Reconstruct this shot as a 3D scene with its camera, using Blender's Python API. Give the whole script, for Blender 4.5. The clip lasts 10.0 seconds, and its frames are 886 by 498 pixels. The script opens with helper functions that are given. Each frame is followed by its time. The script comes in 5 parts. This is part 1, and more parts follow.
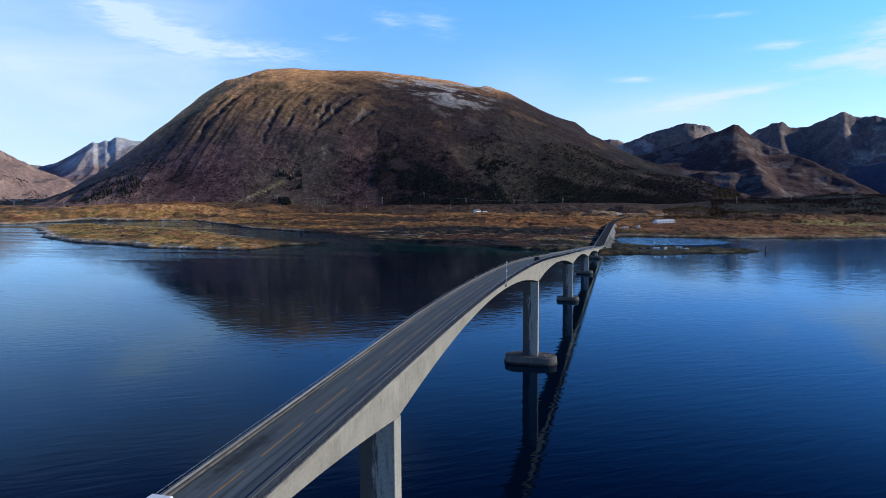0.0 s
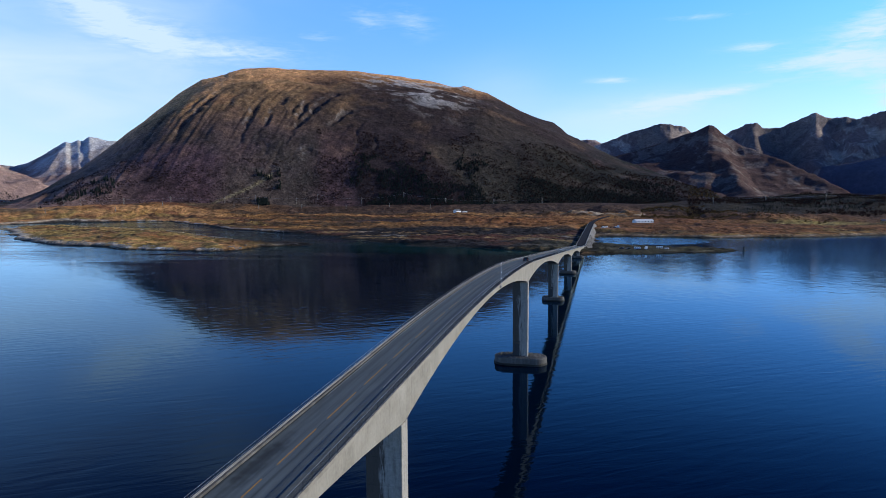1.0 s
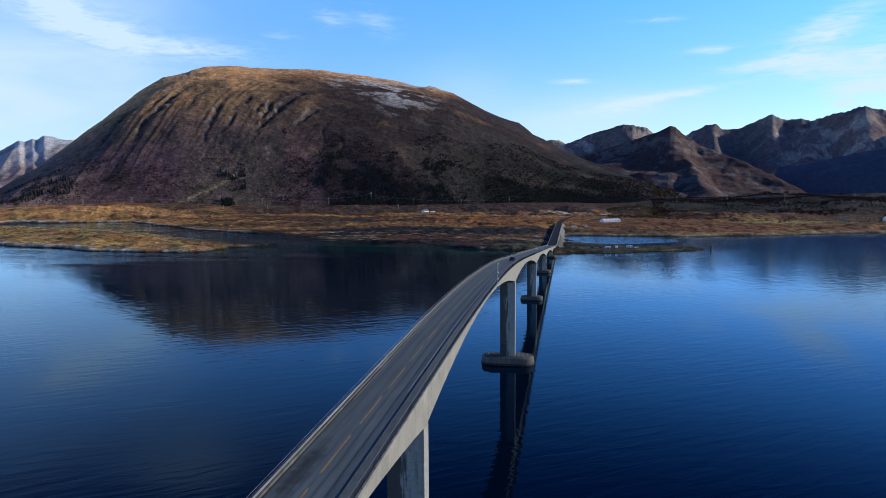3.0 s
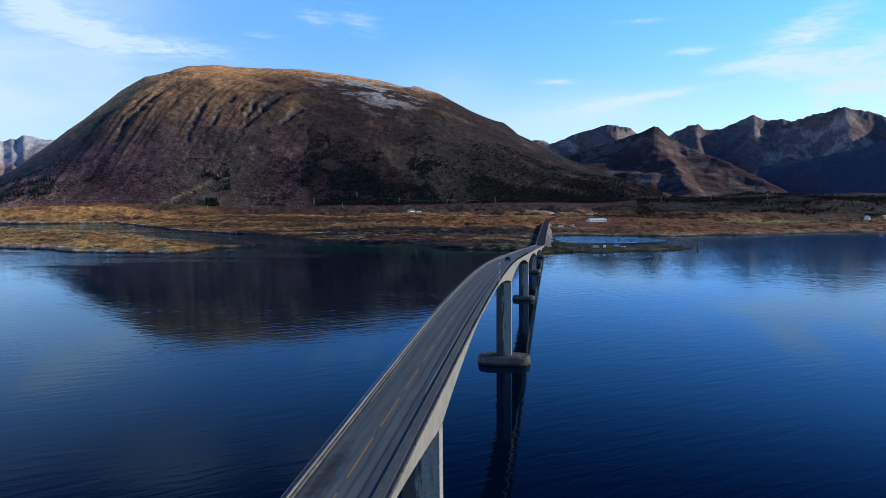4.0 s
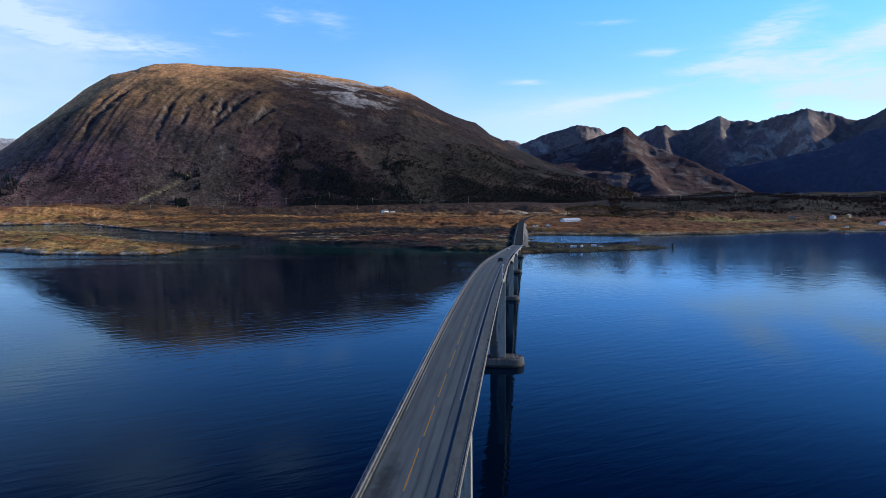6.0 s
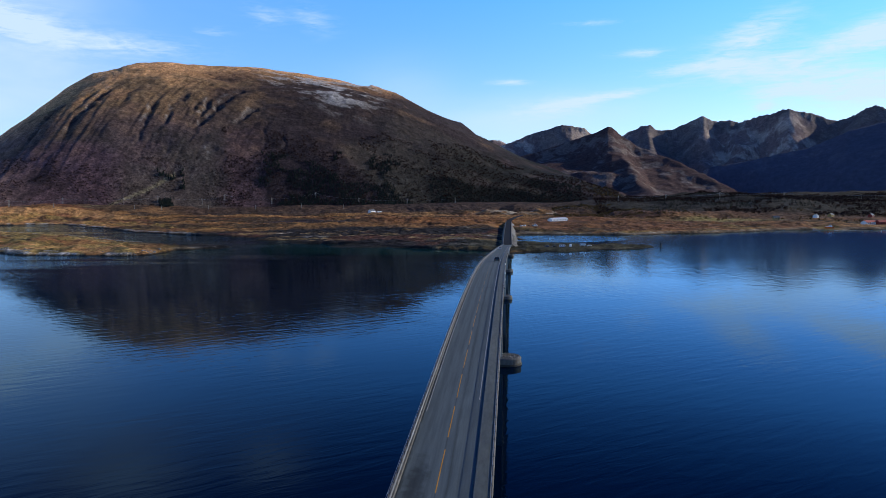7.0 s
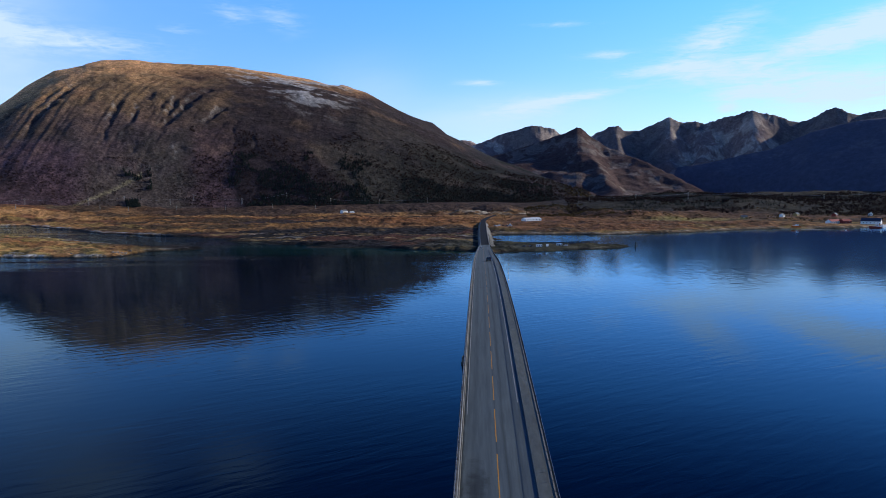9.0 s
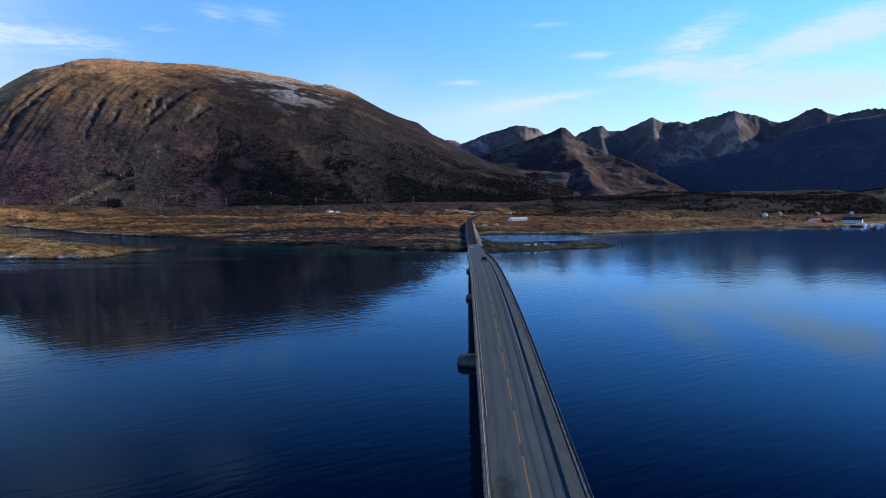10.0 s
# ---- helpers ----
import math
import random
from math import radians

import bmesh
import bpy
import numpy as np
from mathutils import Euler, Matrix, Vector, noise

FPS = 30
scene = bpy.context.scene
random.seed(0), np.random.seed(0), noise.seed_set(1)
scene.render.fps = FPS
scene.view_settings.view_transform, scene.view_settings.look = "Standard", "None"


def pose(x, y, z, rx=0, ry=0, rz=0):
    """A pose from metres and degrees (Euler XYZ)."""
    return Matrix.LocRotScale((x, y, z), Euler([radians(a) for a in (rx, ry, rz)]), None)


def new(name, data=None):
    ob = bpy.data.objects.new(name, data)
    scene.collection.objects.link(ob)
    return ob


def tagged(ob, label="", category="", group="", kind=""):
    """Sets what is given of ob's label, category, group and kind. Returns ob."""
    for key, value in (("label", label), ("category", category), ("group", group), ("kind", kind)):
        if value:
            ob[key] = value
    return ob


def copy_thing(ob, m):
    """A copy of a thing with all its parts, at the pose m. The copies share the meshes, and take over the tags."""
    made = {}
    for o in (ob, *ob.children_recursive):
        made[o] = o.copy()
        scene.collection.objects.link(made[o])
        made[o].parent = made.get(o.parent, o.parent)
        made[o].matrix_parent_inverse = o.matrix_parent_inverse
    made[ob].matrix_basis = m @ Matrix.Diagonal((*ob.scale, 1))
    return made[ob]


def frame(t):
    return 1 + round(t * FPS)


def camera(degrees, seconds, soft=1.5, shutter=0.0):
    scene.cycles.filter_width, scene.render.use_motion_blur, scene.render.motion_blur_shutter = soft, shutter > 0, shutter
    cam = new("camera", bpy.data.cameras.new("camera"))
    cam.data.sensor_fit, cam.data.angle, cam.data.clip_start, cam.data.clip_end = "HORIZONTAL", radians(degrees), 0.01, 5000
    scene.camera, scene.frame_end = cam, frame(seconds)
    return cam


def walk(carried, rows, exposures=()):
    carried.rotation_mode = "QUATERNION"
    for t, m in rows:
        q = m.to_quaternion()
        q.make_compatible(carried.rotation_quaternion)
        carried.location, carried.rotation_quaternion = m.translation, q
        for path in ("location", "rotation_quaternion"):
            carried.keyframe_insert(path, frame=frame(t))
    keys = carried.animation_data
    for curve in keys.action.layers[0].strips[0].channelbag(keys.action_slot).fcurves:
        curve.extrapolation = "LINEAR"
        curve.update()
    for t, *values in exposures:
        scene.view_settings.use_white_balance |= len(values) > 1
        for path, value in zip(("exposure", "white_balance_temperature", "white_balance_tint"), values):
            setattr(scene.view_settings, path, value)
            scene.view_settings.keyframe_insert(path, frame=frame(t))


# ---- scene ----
# ---- camera and its walk: an aircraft sliding sideways, right to left, 60 m over the strait ----
cam = camera(65.9, 10.0, soft=0.5)
ROWS = [  # seconds, x, y, z, pitch, roll, yaw
    (0.0, 34.31, -0.63, 59.87, -4.832, 0.274, 15.427),
    (0.5, 32.32, -0.77, 60.02, -4.829, 0.317, 14.502),
    (1.0, 30.36, -0.91, 60.14, -4.834, 0.350, 13.605),
    (1.5, 28.42, -1.06, 60.19, -4.841, 0.371, 12.761),
    (2.0, 26.52, -1.19, 60.21, -4.848, 0.375, 12.004),
    (2.5, 24.61, -1.30, 60.23, -4.853, 0.375, 11.322),
    (4.0, 18.53, -1.08, 60.10, -4.861, 0.446, 9.347),
    (4.5, 16.51, -0.88, 60.16, -4.856, 0.476, 8.737),
    (5.0, 14.51, -0.63, 60.27, -4.876, 0.496, 8.141),
    (5.5, 12.57, -0.35, 60.44, -4.882, 0.495, 7.509),
    (7.0, 6.47, 0.31, 60.24, -4.913, 0.549, 5.620),
    (7.5, 4.45, 0.55, 60.19, -4.908, 0.556, 4.981),
    (8.0, 2.43, 0.80, 60.16, -4.906, 0.566, 4.329),
    (8.5, 0.43, 1.07, 60.17, -4.917, 0.568, 3.693),
    (9.0, -1.55, 1.35, 60.19, -4.926, 0.578, 3.054),
    (9.5, -3.51, 1.64, 60.22, -4.938, 0.595, 2.423),
    (10.0, -5.44, 1.95, 60.24, -4.962, 0.630, 1.738),
]
walk(cam, [(t, pose(x, y, z, 90 + pitch, roll, yaw)) for t, x, y, z, pitch, roll, yaw in ROWS],
     exposures=[(0.0, 0.55, 5700.0, 8.0), (10.0, 0.5, 5700.0, 8.0)])

# ---- world, sun ----
SUN_AZ, SUN_EL = 66.0, 21.0          # degrees from +y towards +x, and above the horizon
sun = new("sun", bpy.data.lights.new("sun", "SUN"))
sun.data.energy, sun.data.angle, sun.data.color = 3.2, radians(0.9), (1.0, 0.86, 0.66)
sun_way = Vector((math.sin(radians(SUN_AZ)) * math.cos(radians(SUN_EL)), math.cos(radians(SUN_AZ)) * math.cos(radians(SUN_EL)), math.sin(radians(SUN_EL))))
sun.matrix_world = Matrix.Translation((400, 0, 400)) @ sun_way.to_track_quat("Z", "Y").to_matrix().to_4x4()

world = bpy.data.worlds.new("sky")
scene.world = world
world.use_nodes = True


class Tree:
    """A short hand for node trees."""

    def __init__(self, tree):
        self.t = tree
        tree.nodes.clear()

    def n(self, kind, inputs=None, **props):
        node = self.t.nodes.new(kind)
        for key, value in props.items():
            setattr(node, key, value)
        for key, value in (inputs or {}).items():
            if isinstance(value, bpy.types.NodeSocket):
                self.t.links.new(value, node.inputs[key])
            else:
                node.inputs[key].default_value = value
        return node

    def math(self, op, a, b=0.0, c=0.0, clamp=False):
        return self.n("ShaderNodeMath", {0: a, 1: b, 2: c}, operation=op, use_clamp=clamp).outputs[0]

    def noise(self, vec, scale, detail=4.0, rough=0.55, dist=0.0):
        return self.n("ShaderNodeTexNoise", {"Vector": vec, "Scale": scale, "Detail": detail, "Roughness": rough, "Distortion": dist}).outputs["Fac"]

    def ramp(self, fac, stops):
        node = self.n("ShaderNodeValToRGB", {0: fac})
        e = node.color_ramp.elements
        while len(e) < len(stops):
            e.new(0.5)
        for k, (p, c) in zip(e, stops):
            k.position = p
            k.color = (*c, 1) if len(c) == 3 else c
        return node.outputs[0]

    def span(self, v, a, b, lo=0.0, hi=1.0):
        return self.n("ShaderNodeMapRange", {0: v, 1: a, 2: b, 3: lo, 4: hi}).outputs[0]

    def mix(self, fac, a, b, blend="MIX"):
        return self.n("ShaderNodeMix", {0: fac, 6: a, 7: b}, data_type="RGBA", blend_type=blend).outputs[2]

    def scaled(self, vec, sx, sy, sz, rot=0.0):
        return self.n("ShaderNodeMapping", {"Vector": vec, "Scale": (sx, sy, sz), "Rotation": (0, 0, rot)}).outputs[0]


w = Tree(world.node_tree)
way = w.n("ShaderNodeTexCoord").outputs["Generated"]
sky = w.n("ShaderNodeTexSky", sky_type="NISHITA", sun_disc=False, sun_elevation=radians(SUN_EL), sun_rotation=radians(SUN_AZ),
          air_density=1.0, dust_density=0.0, ozone_density=2.5, altitude=0)
sep = w.n("ShaderNodeSeparateXYZ", {0: way})
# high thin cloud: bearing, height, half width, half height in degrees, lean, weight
# veils at (-47, 17) and (-30, 18) are added above the view to brighten the water
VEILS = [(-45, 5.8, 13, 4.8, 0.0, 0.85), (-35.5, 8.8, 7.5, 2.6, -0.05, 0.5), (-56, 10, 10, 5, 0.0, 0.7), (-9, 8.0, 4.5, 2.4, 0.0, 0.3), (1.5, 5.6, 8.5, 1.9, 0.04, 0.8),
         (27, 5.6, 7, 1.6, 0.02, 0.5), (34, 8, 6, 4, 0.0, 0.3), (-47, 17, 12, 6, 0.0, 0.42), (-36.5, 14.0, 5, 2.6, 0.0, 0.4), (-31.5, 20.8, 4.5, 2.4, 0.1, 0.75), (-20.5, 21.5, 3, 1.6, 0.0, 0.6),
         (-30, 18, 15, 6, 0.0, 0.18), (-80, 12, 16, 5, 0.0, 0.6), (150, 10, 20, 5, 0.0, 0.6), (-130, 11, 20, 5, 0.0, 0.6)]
WISPS = [(-39.6, 12.9, 3.4, 1.2, -0.25, 0.72), (-36.7, 11.7, 4.4, 1.5, -0.2, 0.75), (-29.5, 10.9, 4.8, 0.85, -0.04, 0.68), (-23.7, 12.2, 1.4, 0.4, 0.0, 0.55), (-19.7, 13.7, 1.4, 0.8, -0.1, 0.55), (-16.1, 13.5, 1.7, 1.0, -0.2, 0.55)]
WISPS += [(0.1, 8.7, 1.9, 0.25, 0.0, 0.8), (7.6, 7.3, 3.8, 0.35, 0.13, 0.95), (4.0, 6.6, 4.5, 0.9, 0.06, 0.6), (10.3, 10.5, 1.9, 0.35, 0.0, 0.85), (14.3, 9.1, 3.7, 0.38, 0.03, 0.85), (18.4, 11.2, 3.2, 1.3, 0.3, 1.05), (26.3, 10.2, 6.0, 0.85, 0.1, 1.05)]
WISPS += [(28.6, 11.3, 3.8, 1.1, 0.2, 1.1), (19.5, 8.5, 5.4, 1.1, -0.05, 1.15), (20.6, 7.0, 2.4, 0.45, 0.06, 1.0), (19.3, 6.0, 0.8, 0.4, 0.0, 0.9), (26.8, 6.9, 5.8, 1.3, 0.05, 1.1), (6.5, 13.0, 2.8, 0.22, 0.0, 0.55), (55, 14, 14, 4, 0.1, 0.7), (100, 12, 20, 6, 0.1, 0.7)]
bearing = w.math("MULTIPLY", w.math("ARCTAN2", sep.outputs[0], sep.outputs[1]), 57.2958)
climb = w.math("MULTIPLY", w.math("ARCSINE", sep.outputs[2]), 57.2958)
over = w.n("ShaderNodeCombineXYZ", {0: bearing, 1: climb, 2: 0.0}).outputs[0]


def banked(banks):
    total = 0.0
    for ba, bh, bw, bt, lean, weight in banks:
        da = w.math("SUBTRACT", bearing, ba)
        dh = w.math("SUBTRACT", w.math("SUBTRACT", climb, bh), w.math("MULTIPLY", da, lean))
        e = w.math("ADD", w.math("POWER", w.math("DIVIDE", da, bw), 2.0), w.math("POWER", w.math("DIVIDE", dh, bt), 2.0))
        total = w.math("ADD", w.math("MULTIPLY", w.math("POWER", 2.718, w.math("MULTIPLY", e, -1.0)), weight), total)
    return total


wisp = w.noise(w.scaled(over, 0.3, 1.1, 1.0, 0.1), 1.0, 8.0, 0.6, 0.7)
veil = w.noise(w.scaled(over, 0.1, 0.35, 1.0, 0.0), 1.0, 4.0, 0.5, 0.5)
fibre = w.noise(w.scaled(over, 0.55, 3.6, 1.0, 0.1), 1.0, 5.0, 0.6, 0.9)
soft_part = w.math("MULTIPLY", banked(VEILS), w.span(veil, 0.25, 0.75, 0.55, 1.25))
thin = banked(WISPS)
torn = w.math("ADD", w.math("MULTIPLY", wisp, 0.55), w.math("MULTIPLY", fibre, 0.45))
torn = w.span(w.math("ADD", torn, w.math("MULTIPLY", w.math("SUBTRACT", thin, 0.6), 0.22)), 0.36, 0.7)
crisp = w.math("MULTIPLY", w.math("MINIMUM", w.math("MULTIPLY", thin, 1.2), 1.0), torn)
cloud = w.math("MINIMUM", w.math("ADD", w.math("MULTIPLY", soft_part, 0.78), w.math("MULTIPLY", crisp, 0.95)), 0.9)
low = w.span(climb, 0.0, 8.0, 0.32, 0.0)
cloud = w.math("MAXIMUM", cloud, low)
clear = w.mix(1.0, sky.outputs[0], w.ramp(w.span(climb, 0.0, 60.0), [(0.0, (0.98, 0.98, 1.2)), (0.12, (0.94, 1.06, 1.4)), (0.27, (0.72, 1.19, 1.72)), (0.4, (0.14, 0.34, 0.9)), (0.6, (0.16, 0.32, 0.68)), (1.0, (0.18, 0.34, 0.66))]), "MULTIPLY")
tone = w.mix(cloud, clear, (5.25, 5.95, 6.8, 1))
back = w.n("ShaderNodeBackground", {"Color": tone, "Strength": 0.1})
w.n("ShaderNodeOutputWorld", {"Surface": back.outputs[0]})

# ---- materials ----


def material(name):
    m = bpy.data.materials.new(name)
    m.use_nodes = True
    return m, Tree(m.node_tree)


def finish(t, color, rough, bump=None, metal=0.0, spec=0.5, dist=0.02, strength=1.0, **more):
    ins = {"Base Color": color, "Roughness": rough, "Metallic": metal, "Specular IOR Level": spec}
    if bump is not None:
        ins["Normal"] = t.n("ShaderNodeBump", {"Height": bump, "Distance": dist, "Strength": strength}).outputs[0]
    ins.update(more)
    b = t.n("ShaderNodeBsdfPrincipled", ins)
    t.n("ShaderNodeOutputMaterial", {"Surface": b.outputs[0]})


def surface(name, stops, scale, rough=(0.7, 0.9), bump=0.02, metal=0.0, stretch=(1, 1, 1), detail=6.0, coarse=0.12, spec=0.4):
    """A worn surface: fine grain over large stains."""
    m, t = material(name)
    at = t.scaled(t.n("ShaderNodeNewGeometry").outputs["Position"], *stretch)
    fine, large = t.noise(at, scale, detail, 0.65), t.noise(at, scale * coarse, 3.0)
    mixv = t.math("ADD", t.math("MULTIPLY", fine, 0.55), t.math("MULTIPLY", large, 0.45))
    n = len(stops)
    color = t.ramp(t.span(mixv, 0.3, 0.7), [(i / max(1, n - 1), c) for i, c in enumerate(stops)])
    finish(t, color, t.span(large, 0.3, 0.7, *rough), fine, metal, spec, bump)
    return m


CONCRETE = surface("concrete", [(0.17, 0.165, 0.15), (0.3, 0.285, 0.25), (0.37, 0.35, 0.31)], 1.4, bump=0.02, stretch=(1, 1, 0.25))
STEEL = surface("galvanised steel", [(0.24, 0.25, 0.26), (0.42, 0.43, 0.44)], 6.0, (0.35, 0.55), 0.002, 0.7)
ASPHALT = surface("worn asphalt", [(0.07, 0.072, 0.075), (0.11, 0.112, 0.115)], 6.0, (0.75, 0.95), 0.004)
DARK_ASPHALT = surface("new asphalt", [(0.01, 0.0115, 0.014), (0.02, 0.022, 0.026)], 4.0, (0.85, 0.98), 0.004, spec=0.08)
STONE = surface("broken stone", [(0.05, 0.047, 0.04), (0.14, 0.13, 0.11), (0.24, 0.225, 0.19)], 0.8, bump=0.15)


def water_material():
    m, t = material("sea water")
    at = t.n("ShaderNodeNewGeometry").outputs["Position"]
    swell = t.noise(t.scaled(t.scaled(at, 1.0, 1.0, 1.0, -0.6), 0.08, 0.3, 1.0), 1.0, 3.0, 0.5, 0.4)
    ripple = t.noise(t.scaled(t.scaled(at, 1.0, 1.0, 1.0, -0.4), 0.5, 1.5, 1.0), 1.0, 3.0, 0.6)
    p = t.n("ShaderNodeSeparateXYZ", {0: at})
    calm = t.span(t.noise(t.scaled(at, 0.004, 0.012, 1.0), 1.0, 3.0, 0.5), 0.38, 0.62, 0.4, 1.15)
    # a breeze ruffles the shallow lagoon behind the spit
    gust = t.math("ADD", t.math("POWER", t.math("DIVIDE", t.math("SUBTRACT", p.outputs[0], 66.0), 84.0), 2.0), t.math("POWER", t.math("DIVIDE", t.math("SUBTRACT", p.outputs[1], 845.0), 60.0), 2.0))
    shelter = t.math("MAXIMUM", t.span(p.outputs[1], 450.0, 900.0, 1.0, 0.4), t.span(p.outputs[0], -60.0, 160.0, 0.4, 1.1))
    shelter = t.math("ADD", shelter, t.math("MULTIPLY", t.span(p.outputs[0], 20.0, 260.0, 0.0, 0.35), t.span(p.outputs[1], 320.0, 620.0, 0.0, 1.0)))
    open_west = t.span(t.math("ADD", p.outputs[0], t.math("MULTIPLY", p.outputs[1], 0.78)), -70.0, 10.0, 1.15, 0.4)
    shelter = t.math("MULTIPLY", t.math("MAXIMUM", shelter, open_west), t.math("MULTIPLY", t.span(p.outputs[1], 120.0, 480.0, 0.8, 1.05), t.span(p.outputs[0], 0.0, 120.0, 1.0, 0.9)))
    calm = t.math("MULTIPLY", calm, shelter)
    # cat's paws off the islet
    paws = t.span(t.noise(t.scaled(at, 0.0035, 0.022, 1.0), 1.0, 3.0, 0.5), 0.48, 0.6, 0.0, 5.0)
    paws = t.math("MULTIPLY", paws, t.math("MULTIPLY", t.span(p.outputs[1], 470.0, 560.0, 0.0, 1.0), t.span(p.outputs[0], -360.0, -120.0, 1.0, 0.15)))
    calm = t.math("ADD", calm, t.math("MULTIPLY", paws, t.span(p.outputs[0], 0.0, 60.0, 1.0, 0.0)))
    calm = t.math("ADD", calm, t.span(gust, 0.7, 1.0, 5.0, 0.0))
    height = t.math("ADD", t.math("MULTIPLY", swell, 1.5), t.math("MULTIPLY", ripple, 0.05))
    bump = t.n("ShaderNodeBump", {"Height": t.math("MULTIPLY", height, calm), "Distance": 0.055, "Strength": 1.0})
    # green shallows over the sand in front of the tidal flats
    shoal = t.math("ADD", t.math("POWER", t.math("DIVIDE", t.math("ADD", p.outputs[0], 170.0), 250.0), 2.0), t.math("POWER", t.math("DIVIDE", t.math("SUBTRACT", p.outputs[1], 720.0), 95.0), 2.0))
    shoal = t.math("ADD", shoal, t.math("MULTIPLY", t.math("SUBTRACT", t.noise(t.scaled(at, 0.01, 0.03, 1.0), 1.0, 3.0, 0.5), 0.5), 1.4))
    deep = t.n("ShaderNodeBsdfDiffuse", {"Color": t.mix(t.span(shoal, 0.3, 1.1, 1.0, 0.0), (0.0006, 0.004, 0.013, 1), (0.012, 0.062, 0.056, 1))})
    rough = t.math("ADD", t.span(p.outputs[0], 20.0, 200.0, 0.03, 0.04), t.math("MULTIPLY", t.span(p.outputs[0], -60.0, 160.0, 0.0, 0.04), t.span(p.outputs[1], 260.0, 560.0, 0.0, 1.0)))
    gloss = t.n("ShaderNodeBsdfAnisotropic", {"Color": (0.57, 0.8, 1.0, 1), "Roughness": rough, "Normal": bump.outputs[0]})
    rim = t.n("ShaderNodeFresnel", {"IOR": 1.33, "Normal": bump.outputs[0]}).outputs[0]
    share = t.math("MULTIPLY", t.math("POWER", rim, 1.75), 2.05, clamp=True)
    t.n("ShaderNodeOutputMaterial", {"Surface": t.n("ShaderNodeMixShader", {0: share, 1: deep.outputs[0], 2: gloss.outputs[0]}).outputs[0]})
    return m


def land_material():
    """Colour from the cover layer; its alpha says how coarse the growth is."""
    m, t = material("moor and rock")
    at = t.n("ShaderNodeNewGeometry").outputs["Position"]
    layer = t.n("ShaderNodeVertexColor", layer_name="cover")
    a, b = t.noise(at, 0.5, 5.0, 0.7), t.noise(at, 0.06, 5.0, 0.65)
    c = t.noise(at, 0.17, 3.0, 0.7)
    shade = t.math("MULTIPLY", t.math("MULTIPLY", t.span(a, 0.3, 0.7, 0.4, 1.6), t.span(b, 0.3, 0.7, 0.6, 1.4)), t.span(c, 0.34, 0.66, 0.45, 1.55))
    shade = t.math("ADD", 1.0, t.math("MULTIPLY", t.math("SUBTRACT", shade, 1.0), layer.outputs[1]))
    color = t.mix(1.0, layer.outputs[0], t.n("ShaderNodeCombineColor", {0: shade, 1: shade, 2: shade}).outputs[0], "MULTIPLY")
    finish(t, color, 0.95, t.math("MULTIPLY", t.math("ADD", a, t.math("MULTIPLY", b, 4.0)), layer.outputs[1]), 0.0, 0.1, 1.0)
    return m


WATER, LAND = water_material(), land_material()

# ---- helpers for building ----


def mesh_object(name, verts, faces, mat, parent=None, smooth=False):
    me = bpy.data.meshes.new(name)
    me.from_pydata(verts, [], faces)
    me.update()
    me.materials.append(mat)
    if smooth:
        me.polygons.foreach_set("use_smooth", [True] * len(me.polygons))
    ob = new(name, me)
    ob.parent = parent
    return ob


def part(name, bm, mat, parent=None, label=""):
    """Links a bmesh as one mesh object."""
    bmesh.ops.recalc_face_normals(bm, faces=bm.faces)
    me = bpy.data.meshes.new(name)
    bm.to_mesh(me)
    bm.free()
    me.materials.append(mat)
    ob = new(name, me)
    ob.parent = parent
    return tagged(ob, label)


def add_box(bm, x0, x1, y0, y1, z0, z1, m=None):
    vs = [bm.verts.new(v) for v in ((x0, y0, z0), (x1, y0, z0), (x1, y1, z0), (x0, y1, z0), (x0, y0, z1), (x1, y0, z1), (x1, y1, z1), (x0, y1, z1))]
    if m is not None:
        for v in vs:
            v.co = m @ v.co
    for f in ((0, 3, 2, 1), (4, 5, 6, 7), (0, 1, 5, 4), (1, 2, 6, 5), (2, 3, 7, 6), (3, 0, 4, 7)):
        bm.faces.new([vs[i] for i in f])
    return vs


def box(name, x0, x1, y0, y1, z0, z1, mat, parent=None, label="", bevel=0.0, m=None):
    bm = bmesh.new()
    add_box(bm, x0, x1, y0, y1, z0, z1, m)
    if bevel:
        bmesh.ops.bevel(bm, geom=list(bm.edges), offset=bevel, segments=2, affect="EDGES")
    return part(name, bm, mat, parent, label)


def sweep(name, stations, mat, parent=None, label="", close=True):
    """A solid from equal rings of points, station by station."""
    verts, faces, n = [p for ring in stations for p in ring], [], len(stations[0])
    for k in range(len(stations) - 1):
        for i in range(n if close else n - 1):
            j = (i + 1) % n
            faces.append((k * n + i, k * n + j, (k + 1) * n + j, (k + 1) * n + i))
    if close:
        faces += [tuple(range(n))[::-1], tuple(range((len(stations) - 1) * n, len(stations) * n))]
    ob = mesh_object(name, verts, faces, mat, parent)
    return tagged(ob, label)


# ---- terrain ----
LATTICE = np.random.RandomState(7).rand(256, 256)


def value_noise(x, y):
    xi, yi = np.floor(x).astype(int), np.floor(y).astype(int)
    fx, fy = x - xi, y - yi
    fx, fy = fx * fx * (3 - 2 * fx), fy * fy * (3 - 2 * fy)
    a, b = LATTICE[xi % 256, yi % 256], LATTICE[(xi + 1) % 256, yi % 256]
    c, d = LATTICE[xi % 256, (yi + 1) % 256], LATTICE[(xi + 1) % 256, (yi + 1) % 256]
    return (a * (1 - fx) + b * fx) * (1 - fy) + (c * (1 - fx) + d * fx) * fy - 0.5


